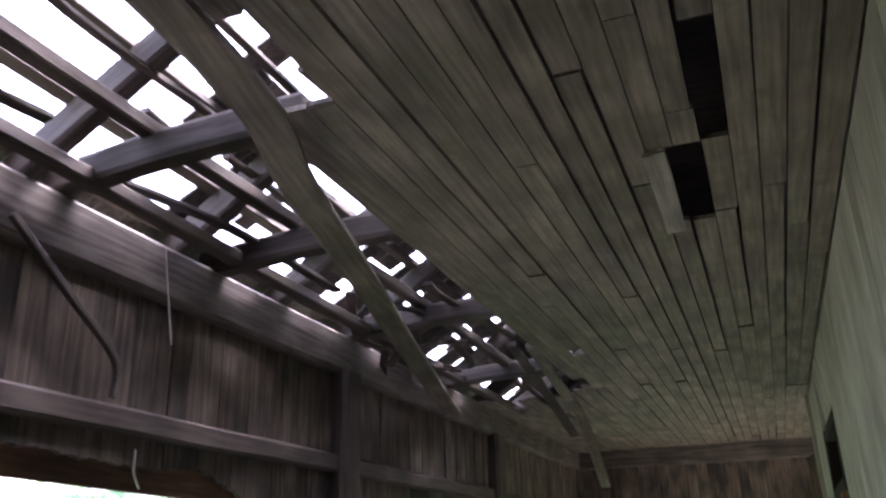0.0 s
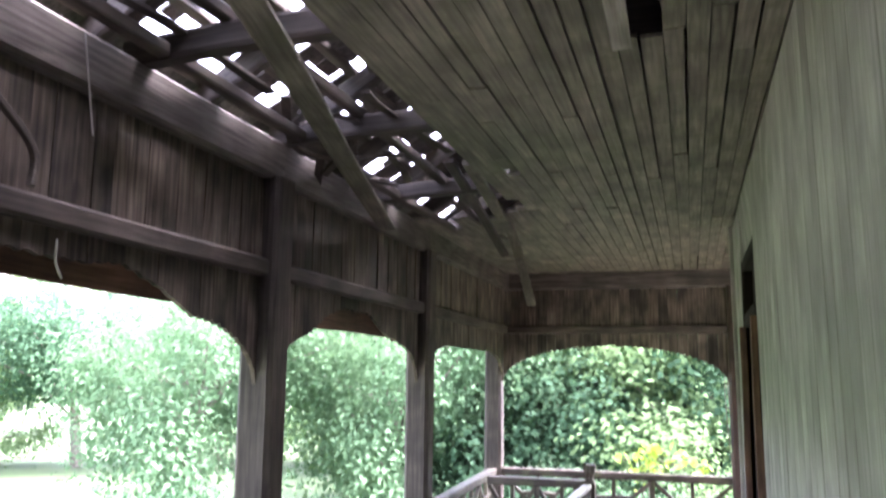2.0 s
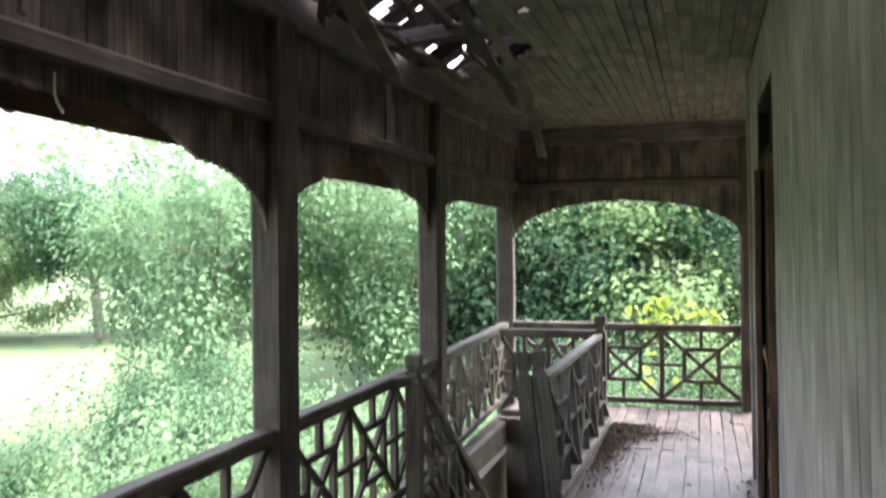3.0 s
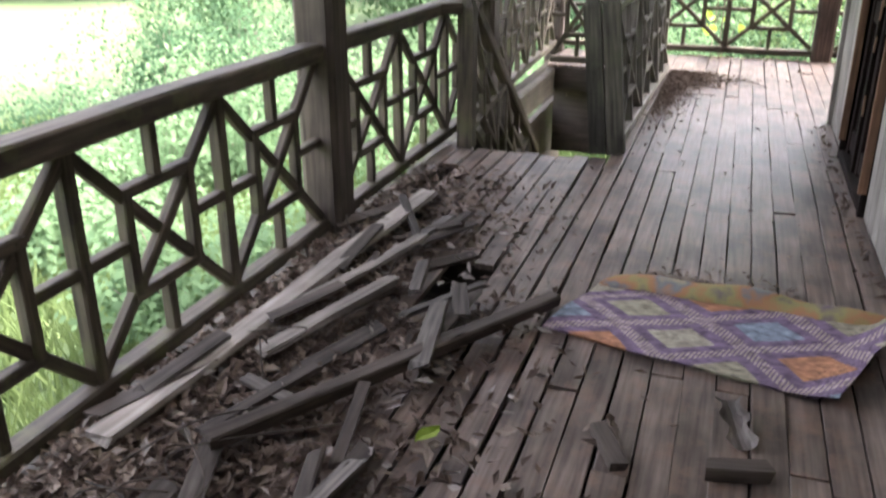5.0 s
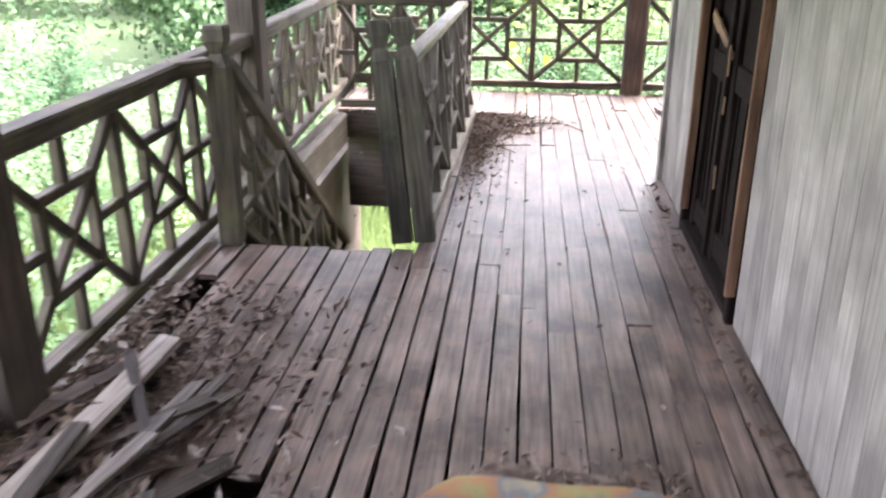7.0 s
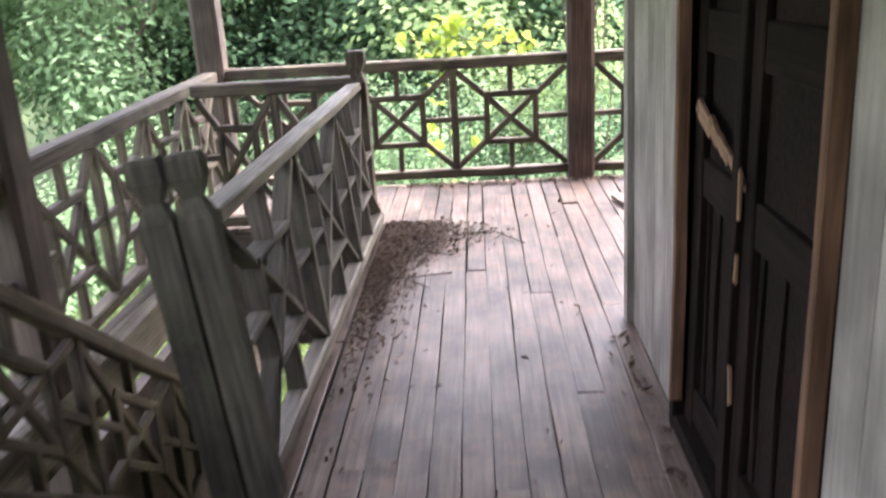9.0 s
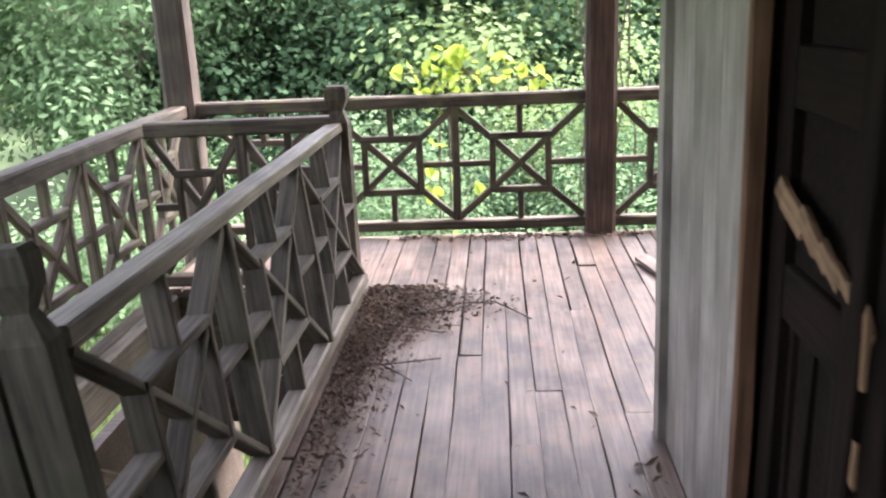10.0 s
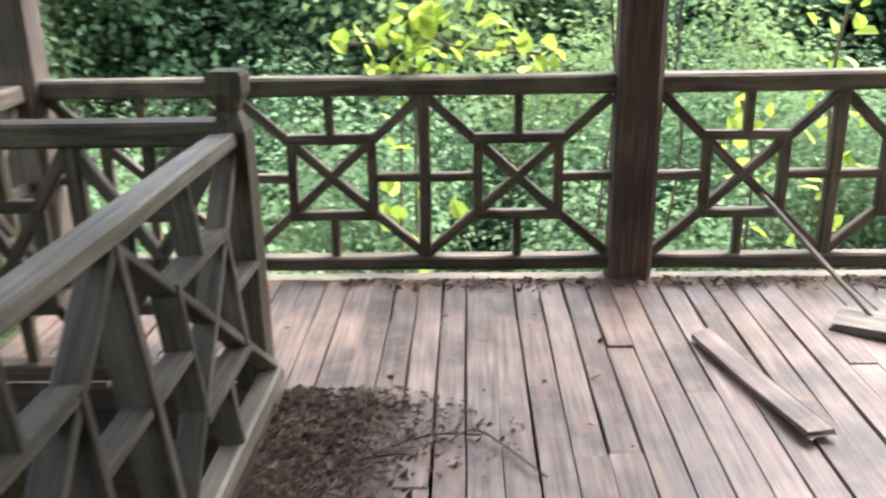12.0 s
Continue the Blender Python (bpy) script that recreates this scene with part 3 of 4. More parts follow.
loose("hanging_board", [(-1.3, 0.5, 2.935), (-1.33, 1.25, 2.9), (-1.46, 1.7, 2.89), (-1.64, 2.48, 2.88), (-1.93, 3.65, 2.87), (-2.2, 5.0, 2.78)], 0.11, 0.025, CEIL, "long warped ceiling board hanging loose below the roof", "board")
loose("hanging_board", [(-1.45, 4.2, 2.98), (-1.53, 5.3, 2.92), (-1.58, 6.1, 2.85), (-1.53, 6.55, 2.4)], 0.07, 0.03, CEIL, "bent grey lath hanging down from the ceiling", "board")
loose("hanging_board", [(-1.62, 4.4, 3.05), (-1.66, 5.3, 2.94), (-1.62, 5.95, 2.72)], 0.06, 0.03, DARK, "bent grey lath hanging down from the ceiling", "board")
loose("eaves_pole", [(-2.1, -1.5, 2.98), (-2.12, 1.5, 2.99), (-2.13, 4.0, 2.99), (-2.1, 6.4, 2.98)], 0.06, 0.05, DARK, "long dark pole lying along the eaves", "pole")
loose("eaves_pole", [(-1.85, -1.5, 3.08), (-1.9, 1.5, 3.1), (-1.82, 3.5, 3.08), (-1.8, 5.9, 3.05)], 0.055, 0.05, DARK, "long dark pole lying along the eaves", "pole")
for y, z in ((0.55, 2.99), (1.55, 3.02), (2.35, 3.0), (3.5, 3.0), (4.9, 3.0)):
    loose("ceiling_joist", [(-2.31, y + 0.1, z), (-1.85, y + 0.06, z + 0.02), (-1.38, y + 0.05, z + 0.03)], 0.08, 0.1, DARK, "rough dark timber joist bare above the broken ceiling", "joist")
jr = random.Random(21)
for k in range(9):
    y = jr.uniform(2.6, 6.1)
    x = jr.uniform(-2.1, -1.45)
    loose("broken_lath", [(x, y, 3.0 + jr.uniform(-0.05, 0.12)), (x + jr.uniform(-0.2, 0.2), y + jr.uniform(0.2, 0.5), 3.0 + jr.uniform(-0.1, 0.1)), (x + jr.uniform(-0.3, 0.3), y + jr.uniform(0.5, 0.9), 2.98 + jr.uniform(-0.15, 0.1))], 0.045, 0.015, DARK, "broken lath caught under the eaves", "lath")
for k in range(13):
    y, x = jr.uniform(-0.3, 2.4), jr.uniform(-2.15, -1.4)
    z = roof_z(x) + jr.uniform(-0.12, 0.0)
    loose("broken_lath", [(x, y, z), (x + jr.uniform(-0.1, 0.1), y + 0.6, z + jr.uniform(-0.04, 0.04)), (x + jr.uniform(-0.2, 0.2), y + jr.uniform(0.9, 1.5), z + jr.uniform(-0.08, 0.03))], jr.uniform(0.03, 0.06), 0.02, DARK, "bare roof lath come loose under the rafters", "lath")
loose("stick", [(-2.2, 1.42, 2.82), (-2.18, 1.65, 2.64), (-2.19, 1.87, 2.5), (-2.19, 1.88, 2.38)], 0.022, 0.022, DARK, "thin dark stick hanging on the valance", "stick")
loose("wire", [(-2.19, 2.06, 2.93), (-2.19, 2.1, 2.75), (-2.18, 2.12, 2.6)], 0.005, 0.005, PALE, "thin pale wire hanging from the plate", "wire")
loose("wire", [(-2.2, 2.02, 2.24), (-2.2, 2.02, 2.17), (-2.19, 2.04, 2.12)], 0.007, 0.007, PALE, "thin pale wire hanging from the valance", "wire")
bar_c = thing("torn_board", pose(0, 0, 0), "pale stained board hanging at a hole in the ceiling", "board")
bar("board", (-0.508, 2.0, 2.938), (-0.512, 2.62, 2.925), 0.065, 0.012, PALE, bar_c, ends=0.02)

# ---- rug ----
def rug():
    m = bpy.data.materials.new("woven_rug")
    m.use_nodes = True
    n, l = m.node_tree.nodes, m.node_tree.links
    b = n["Principled BSDF"]

    def math_node(op, a, c=None):
        k = n.new("ShaderNodeMath"); k.operation = op
        for i, v in enumerate((a, c)):
            if v is None:
                continue
            if isinstance(v, (int, float)):
                k.inputs[i].default_value = v
            else:
                l.new(v, k.inputs[i])
        return k.outputs[0]

    uv = n.new("ShaderNodeUVMap"); uv.uv_map = "weave"
    sep = n.new("ShaderNodeSeparateXYZ")
    l.new(uv.outputs[0], sep.inputs[0])
    u, v = math_node("MULTIPLY", sep.outputs[0], 2.3), math_node("MULTIPLY", sep.outputs[1], 2.5)
    a, c = math_node("ADD", u, v), math_node("SUBTRACT", u, v)
    fa, fc = math_node("FRACT", a), math_node("FRACT", c)
    ia, ic = math_node("FLOOR", a), math_node("FLOOR", c)
    da = math_node("MINIMUM", fa, math_node("SUBTRACT", 1.0, fa))
    dc = math_node("MINIMUM", fc, math_node("SUBTRACT", 1.0, fc))
    edge = math_node("MINIMUM", da, dc)
    pick = math_node("FRACT", math_node("ADD", math_node("MULTIPLY", ia, 0.25), math_node("ADD", math_node("MULTIPLY", ic, 0.5), 8.1)))
    cells = n.new("ShaderNodeValToRGB")
    cells.color_ramp.interpolation = "CONSTANT"
    for k, (p, col) in enumerate(((0.0, (0.5, 0.24, 0.13)), (0.25, (0.43, 0.39, 0.29)), (0.5, (0.27, 0.33, 0.4)), (0.75, (0.36, 0.33, 0.23)))):
        e = cells.color_ramp.elements[k] if k < 2 else cells.color_ramp.elements.new(p)
        e.position, e.color = p, (*col, 1)
    l.new(pick, cells.inputs[0])
    dash = math_node("GREATER_THAN", math_node("FRACT", math_node("MULTIPLY", math_node("ADD", fa, fc), 15.0)), 0.4)
    band = math_node("MULTIPLY", math_node("LESS_THAN", edge, 0.085), dash)
    frame_in = math_node("LESS_THAN", edge, 0.23)
    mx1 = n.new("ShaderNodeMix"); mx1.data_type = "RGBA"
    l.new(frame_in, mx1.inputs[0]); l.new(cells.outputs[0], mx1.inputs[6]); mx1.inputs[7].default_value = (0.21, 0.145, 0.225, 1)
    mx2 = n.new("ShaderNodeMix"); mx2.data_type = "RGBA"
    l.new(band, mx2.inputs[0]); l.new(mx1.outputs[2], mx2.inputs[6]); mx2.inputs[7].default_value = (0.47, 0.38, 0.34, 1)
    nz = n.new("ShaderNodeTexNoise"); nz.inputs["Scale"].default_value, nz.inputs["Detail"].default_value = 30, 5
    mr = n.new("ShaderNodeMapRange"); mr.inputs["From Min"].default_value, mr.inputs["From Max"].default_value = 0.3, 0.7
    mr.inputs["To Min"].default_value, mr.inputs["To Max"].default_value = 0.42, 1.25
    l.new(nz.outputs[0], mr.inputs[0])
    mx3 = n.new("ShaderNodeMix"); mx3.data_type, mx3.blend_type = "RGBA", "MULTIPLY"
    mx3.inputs[0].default_value = 1.0
    l.new(mx2.outputs[2], mx3.inputs[6]); l.new(mr.outputs[0], mx3.inputs[7])
    l.new(mx3.outputs[2], b.inputs["Base Color"])
    b.inputs["Roughness"].default_value = 0.95
    bp = n.new("ShaderNodeBump"); bp.inputs["Strength"].default_value, bp.inputs["Distance"].default_value = 0.5, 0.004
    wv = n.new("ShaderNodeTexWave"); wv.inputs["Scale"].default_value = 60
    l.new(uv.outputs[0], wv.inputs[0]); l.new(wv.outputs[0], bp.inputs["Height"]); l.new(bp.outputs[0], b.inputs["Normal"])

    t = thing("rug", pose(-0.6, 3.0, 0), "crumpled woven rug with purple, orange and blue diamonds on the boards", "rug")

    def cloth(name, corners, height, nu, nv, uv0, uv1, label, material):
        c = [Vector((x + 0.6, y - 3.0, 0)) for x, y in corners]
        bm = bmesh.new()
        layer = bm.loops.layers.uv.new("weave")
        grid = []
        for i in range(nu + 1):
            row = []
            for j in range(nv + 1):
                q, r = i / nu, j / nv
                p = (c[0] * (1 - q) + c[1] * q) * (1 - r) + (c[3] * (1 - q) + c[2] * q) * r
                k = noise.noise(p * 3.1)
                p = p + Vector((0.012 * noise.noise(p * 9), 0.02 * k, 0))
                p.z = height(q, r) + 0.006 * (noise.noise(p * 7) + 1)
                row.append((bm.verts.new(p), q, r))
            grid.append(row)
        for i in range(nu):
            for j in range(nv):
                ring = (grid[i][j], grid[i + 1][j], grid[i + 1][j + 1], grid[i][j + 1])
                f = bm.faces.new([x[0] for x in ring])
                f.smooth = True
                for lp, (_, q, r) in zip(f.loops, ring):
                    lp[layer].uv = (uv0[0] + (uv1[0] - uv0[0]) * q, uv0[1] + (uv1[1] - uv0[1]) * r)
        top = list(bm.faces)
        low = bmesh.ops.duplicate(bm, geom=top)["geom"]
        for g in low:
            if isinstance(g, bmesh.types.BMVert):
                g.co.z = max(0.001, g.co.z - 0.008)
            elif isinstance(g, bmesh.types.BMFace):
                g.normal_flip()
        return part(name, bm, material, t, label)

    def ripple(q, r):
        lift = 0.05 * math.exp(-((q - 1.0) / 0.06) ** 2) * (0.5 + 0.5 * r)
        return 0.012 + 0.018 * max(0.0, math.sin(3.0 * q + 5 * r)) * r + lift

    def fold(q, r):
        return 0.022 + (0.045 + 0.02 * math.sin(5 * q) + 0.012 * math.sin(17 * q)) * math.sin(math.pi * min(1, max(0, r))) ** 0.7 * (0.4 + 0.6 * q)

    cloth("weave", ((-1.165, 2.91), (-0.225, 2.69), (0.03, 3.27), (-1.03, 3.33)), ripple, 40, 26, (0, 0), (1.0, 0.62), "", m)
    olive = speckled("rug_underside", [(0.36, (0.13, 0.09, 0.14)), (0.78, (0.36, 0.31, 0.2)), (0.48, (0.27, 0.25, 0.11)), (0.57, (0.36, 0.18, 0.09)), (0.66, (0.17, 0.19, 0.2))], 7, 0.95, 0.4, 0.1)
    cloth("fold", ((-1.03, 3.31), (0.03, 3.23), (0.06, 3.33), (-0.92, 3.43)), fold, 36, 12, (0, 0.5), (1.0, 0.75), "faded olive and orange folded edge", olive)
    cloth("frayed_end", ((-0.9, 3.42), (-0.45, 3.37), (-0.5, 3.47), (-0.84, 3.52)), lambda q, r: 0.006 + 0.012 * (1 - r), 20, 6, (0, 0), (1, 0.2), "dull brown frayed end", LITTER)


rug()

# ---- loose boards and litter on the floor ----
SOIL = speckled("dark_soil", [(0.3, (0.03, 0.022, 0.017)), (0.8, (0.12, 0.088, 0.066))], 14, 0.95, 0.6, 0.3)
def plank(name, a, b, w, d, material, label, group="", tilt=0.0):
    t = thing(name, along(a, b, tilt), label, "board", group)
    L = (Vector(b) - Vector(a)).length
    piece("timber", bar_mesh(L, w, d, material, 2.5, 0.02), t)
    return t


plank("loose_board", (-2.13, 1.8, 0.055), (-1.98, 4.03, 0.07), 0.085, 0.022, PALE, "long pale grey board lying on the litter")
plank("loose_board", (-1.96, 2.35, 0.06), (-1.76, 2.97, 0.08), 0.06, 0.022, PALE, "short pale grey board lying on the litter")
plank("loose_board", (-2.0, 2.75, 0.055), (-1.8, 3.45, 0.075), 0.05, 0.02, PALE, "broken reddish grey board on the litter")
plank("loose_pole", (-1.82, 1.86, 0.085), (-1.16, 3.07, 0.05), 0.055, 0.045, DARK, "dark heavy pole lying across the litter")
plank("loose_board", (0.283, 8.40, 0.02), (0.45, 7.72, 0.02), 0.085, 0.02, FLOOR, "loose weathered board on the veranda floor")
plank("wood_block", (-0.57, 2.235, 0.025), (-0.42, 2.27, 0.025), 0.06, 0.04, DARK, "short offcut of brown timber on the floor")
plank("wood_block", (-0.8, 2.2, 0.018), (-0.88, 2.36, 0.018), 0.05, 0.03, DARK, "short offcut of brown timber on the floor")
plank("wood_block", (-0.3, 1.85, 0.018), (-0.33, 2.05, 0.018), 0.04, 0.03, DARK, "short offcut of brown timber on the floor")
plank("stick", (0.96, 8.5, 0.01), (0.66, 9.0, 0.36), 0.014, 0.014, GREY, "pale bamboo stick leaning on the railing")
plank("grey_slab", (0.83, 8.55, 0.02), (1.05, 8.42, 0.02), 0.2, 0.03, GREY, "flat grey board lying by the railing")
dr = random.Random(17)
for k in range(46):
    y = dr.uniform(0.3, 3.7)
    x = dr.uniform(-2.2, -1.35 if y < 3 else -1.6)
    ang = radians(90 + dr.gauss(-8, 22))
    ln = dr.uniform(0.1, 0.45)
    z = dr.uniform(0.02, 0.07)
    a = (x - math.cos(ang) * ln / 2, y - math.sin(ang) * ln / 2, z)
    b = (x + math.cos(ang) * ln / 2, y + math.sin(ang) * ln / 2, z + dr.uniform(-0.015, 0.04))
    plank("broken_board", a, b, dr.uniform(0.03, 0.075), dr.uniform(0.01, 0.02), dr.choice((SHINGLE, DARK, DARK, DARK, SHINGLE, SHINGLE)), "broken weathered roof board lying in the litter", "broken boards", dr.uniform(-18, 18))


def litter(name, count, place, size, material, label, seed, flat=0.35):
    """Chips and dry leaf scraps lying on the boards."""
    r = random.Random(seed)
    verts, faces = [], []
    for _ in range(count):
        x, y, z = place(r)
        L, w = size * r.uniform(0.4, 1.5), size * r.uniform(0.15, 0.7)
        m = pose(x, y, z + 0.01, r.gauss(0, 22), r.gauss(0, 22), r.uniform(0, 360))
        i = len(verts)
        for px, py, pz in ((-L, 0, 0), (-L * 0.2, -w, 0.25 * w), (L, r.uniform(-w, w), 0.1 * w), (L * 0.1, w, flat * w), (0, 0, -0.1 * w)):
            verts.append(m @ Vector((px, py, pz)))
        faces.extend([(i, i + 1, i + 4), (i + 1, i + 2, i + 4), (i + 2, i + 3, i + 4), (i + 3, i, i + 4)])
    me = bpy.data.meshes.new(name)
    me.from_pydata(verts, [], faces)
    me.materials.append(material)
    return tagged(piece(name, me), label, "litter", kind="stuff")


def left_heap(r):
    y = min(r.uniform(-0.5, 4.6), r.uniform(0.5, 5.6))
    x = -2.25 + abs(r.gauss(0, 0.46 if y < 3.2 else 0.36))
    if abs(x + 1.6) < 0.13 and 2.9 < y < 3.5:
        x -= 0.3
    return x, y, r.uniform(0, 0.045) * max(0.0, 1 - (x + 2.25) / 1.2)


def rail_heap(r):
    y = 8.0 - abs(r.gauss(0, 0.75))
    return -1.15 + abs(r.gauss(0, 0.1 + 0.16 * max(0, 1 - abs(y - 7.75) / 0.5))), y, r.uniform(0, 0.02)


def scattered(r):
    return r.uniform(-1.9, -0.05), r.uniform(0.5, 8.9), 0.0


def wall_foot(r):
    y = r.uniform(2.0, 6.3)
    return -abs(r.gauss(0, 0.04)) - 0.01 + 0.05 * max(0.0, 4.5 - y), y, 0.0


litter("litter", 9500, left_heap, 0.026, LITTER, "dry brown chips, bark and leaf litter on the boards", 1)
litter("litter", 5200, rail_heap, 0.015, SOIL, "dark dry leaf litter heaped along the stair railing", 2)
litter("litter", 130, scattered, 0.018, LITTER, "scattered dry scraps on the boards", 3)
litter("litter", 150, wall_foot, 0.022, DIRT, "dark dry scraps along the foot of the wall", 4)
litter("litter", 500, lambda r: (r.uniform(-1.1, 1.8), 8.98 - abs(r.gauss(0, 0.06)), 0.0), 0.02, DIRT, "dark leaf litter along the end railing", 6)
litter("litter", 6000, left_heap, 0.02, DIRT, "dark crumbled dirt and bark on the boards", 8)
litter("litter", 150, lambda r: (r.uniform(-0.95, -0.3), 3.4 + abs(r.gauss(0, 0.1)), r.uniform(0, 0.02)), 0.014, LITTER, "brown frayed threads and scraps along the rug", 12)
litter("pale_scraps", 230, lambda r: (r.uniform(-2.2, -1.1), r.uniform(0.6, 4.3), 0.045 if r.random() < 0.6 else 0.02), 0.026, PALE, "pale flaked scraps in the litter", 5)
for k in range(7):
    x, y = dr.uniform(-1.1, -0.6), dr.uniform(7.0, 8.0)
    loose("twig", [(x, y, 0.012), (x + dr.uniform(0.05, 0.2), y + dr.uniform(-0.1, 0.1), 0.02), (x + dr.uniform(0.2, 0.35), y + dr.uniform(-0.2, 0.1), 0.012)], 0.005, 0.005, DARK, "thin dry twig on the boards", "twig")
for k in range(14):
    x, y = dr.uniform(-2.1, -1.6), dr.uniform(0.8, 3.6)
    loose("twig", [(x, y, 0.06), (x + dr.uniform(-0.1, 0.2), y + dr.uniform(0, 0.2), 0.1), (x + dr.uniform(-0.2, 0.35), y + dr.uniform(0.1, 0.4), 0.06)], 0.005, 0.005, DARK, "thin dry twig in the litter", "twig")


def fallen_leaf(x, y, z, turn):
    t = thing("fallen_leaf", pose(x, y, z, 8, -6, turn), "small yellow fallen leaf on the litter", "leaf")
    bm = bmesh.new()
    rows = []
    for i in range(7):
        q = i / 6
        w = 0.022 * math.sin(math.pi * q) ** 0.8 + 0.0008
        rows.append([bm.verts.new((0.09 * q - 0.045, s * w, 0.006 * abs(s) + 0.004 * math.sin(6 * q))) for s in (-1, 0, 1)])
    for p, q in zip(rows, rows[1:]):
        for k in range(2):
            bm.faces.new((p[k], q[k], q[k + 1], p[k + 1]))
    part("blade", bm, LEAF_Y, t)


fallen_leaf(-1.3, 2.1, 0.06, 60)


def bark_scrap(x, y, turn, label="curled pale grey bark scrap on the floor boards", size=1.0):
    """A curled strip of pale bark, torn at both ends."""
    t = thing("bark_scrap", pose(x, y, 0, 0, 0, turn), label, "bark")
    bm = bmesh.new()
    g = random.Random(4)
    rows = []
    for i in range(9):
        u = -0.1 + 0.025 * i
        half = 0.036 + 0.012 * math.sin(i * 1.7)
        rows.append([bm.verts.new((u + g.uniform(-0.006, 0.006), half * math.sin(a), 0.034 - 0.03 * math.cos(a) + 0.004 * i)) for a in (-1.25, -0.6, 0.0, 0.6, 1.25)])
    for p, q in zip(rows, rows[1:]):
        for k in range(4):
            bm.faces.new((p[k], q[k], q[k + 1], p[k + 1]))
    bmesh.ops.solidify(bm, geom=bm.faces[:], thickness=0.004)
    bmesh.ops.scale(bm, vec=(size, size, size), verts=bm.verts[:])
    part("strip", bm, PALE, t)


bark_scrap(-0.51, 2.48, 105)
bark_scrap(-0.93, 7.92, 40, "small pale crumpled scrap beside the leaf litter", 0.4)


# ---- outdoors: ground, trees, bushes ----
def ground():
    n = 90
    verts, faces = [], []
    for i in range(n + 1):
        for j in range(n + 1):
            a, b = 2 * i / n - 1, 2 * j / n - 1
            x, y = math.copysign(abs(a) ** 3 * 900, a) - 1, math.copysign(abs(b) ** 3 * 900, b) + 4
            d = math.hypot(x, y - 4)
            z = GROUND + 0.15 * noise.noise(Vector((x * 0.2, y * 0.2, 0))) * min(1, d / 8) + 0.9 * noise.noise(Vector((x * 0.02, y * 0.02, 3))) * min(1, d / 60)
            verts.append((x, y, z))
    for i in range(n):
        for j in range(n):
            k = i * (n + 1) + j
            faces.append((k, k + n + 1, k + n + 2, k + 1))
    me = bpy.data.meshes.new("ground")
    me.from_pydata(verts, [], faces)
    me.polygons.foreach_set("use_smooth", [True] * len(faces))
    me.materials.append(GRASS)
    tagged(new("ground", me), "green meadow ground around the raised house", "ground", kind="structure")


ground()


def leaf_mesh(name, centers, spread, count, size, material, seed, droop=0.0):
    """Many small pointed leaves gathered in clumps round the given centres."""
    g = np.random.default_rng(seed)
    c = np.array(centers)[g.integers(0, len(centers), count)]
    s = np.array(spread)
    p = c + g.normal(0, 1, (count, 3)) * s
    p[:, 2] -= droop * np.abs(g.normal(0, 1, count))
    # each leaf faces out of its clump and up to the light
    face = (p - c) / s
    face /= np.linalg.norm(face, axis=1)[:, None] + 1e-6
    face = face * 0.8 + g.normal(0, 0.3, (count, 3)) + np.array((0, 0, 0.8))
    face /= np.linalg.norm(face, axis=1)[:, None] + 1e-6
    ax = g.normal(0, 1, (count, 3)); ax[:, 2] -= 0.5 + droop
    ax -= (ax * face).sum(1)[:, None] * face
    ax /= np.linalg.norm(ax, axis=1)[:, None] + 1e-6
    si = np.cross(face, ax)
    ln = size * g.uniform(0.6, 1.4, count)[:, None]
    wd = ln * (0.24 if droop else 0.36)
    nrm = np.cross(ax, si)
    v = np.stack([p - ax * ln * 0.5, p + si * wd + nrm * ln * 0.06, p + ax * ln * 0.5, p - si * wd + nrm * ln * 0.06], 1).reshape(-1, 3)
    q = np.arange(count) * 4
    f = np.concatenate([np.stack([q, q + 1, q + 2], 1), np.stack([q, q + 2, q + 3], 1)])
    me = bpy.data.meshes.new(name)
    me.vertices.add(len(v)); me.vertices.foreach_set("co", v.ravel())
    me.loops.add(f.size); me.loops.foreach_set("vertex_index", f.ravel())
    me.polygons.add(len(f))
    me.polygons.foreach_set("loop_start", np.arange(len(f)) * 3)
    me.update(); me.validate()
    me.materials.append(material)
    return me


def limb(bm, a, b, r0, r1, sides=7):
    m0 = along(a, b)
    a, b = Vector(a), Vector(b)
    rings = []
    for k in range(5):
        q = k / 4
        p = a.lerp(b, q) + Vector((noise.noise(a * 3 + Vector((q * 2, 0, 0))), noise.noise(b * 3 + Vector((0, q * 2, 0))), 0)) * 0.12 * math.sin(math.pi * q) * (b - a).length * 0.5
        r = r0 + (r1 - r0) * q
        m = Matrix.Translation(p) @ m0.to_3x3().to_4x4()
        rings.append([bm.verts.new(m @ Vector((0, r * math.cos(t), r * math.sin(t)))) for t in (2 * math.pi * j / sides for j in range(sides))])
    for x, y in zip(rings, rings[1:]):
        for k in range(sides):
            bm.faces.new((x[k], x[(k + 1) % sides], y[(k + 1) % sides], y[k]))


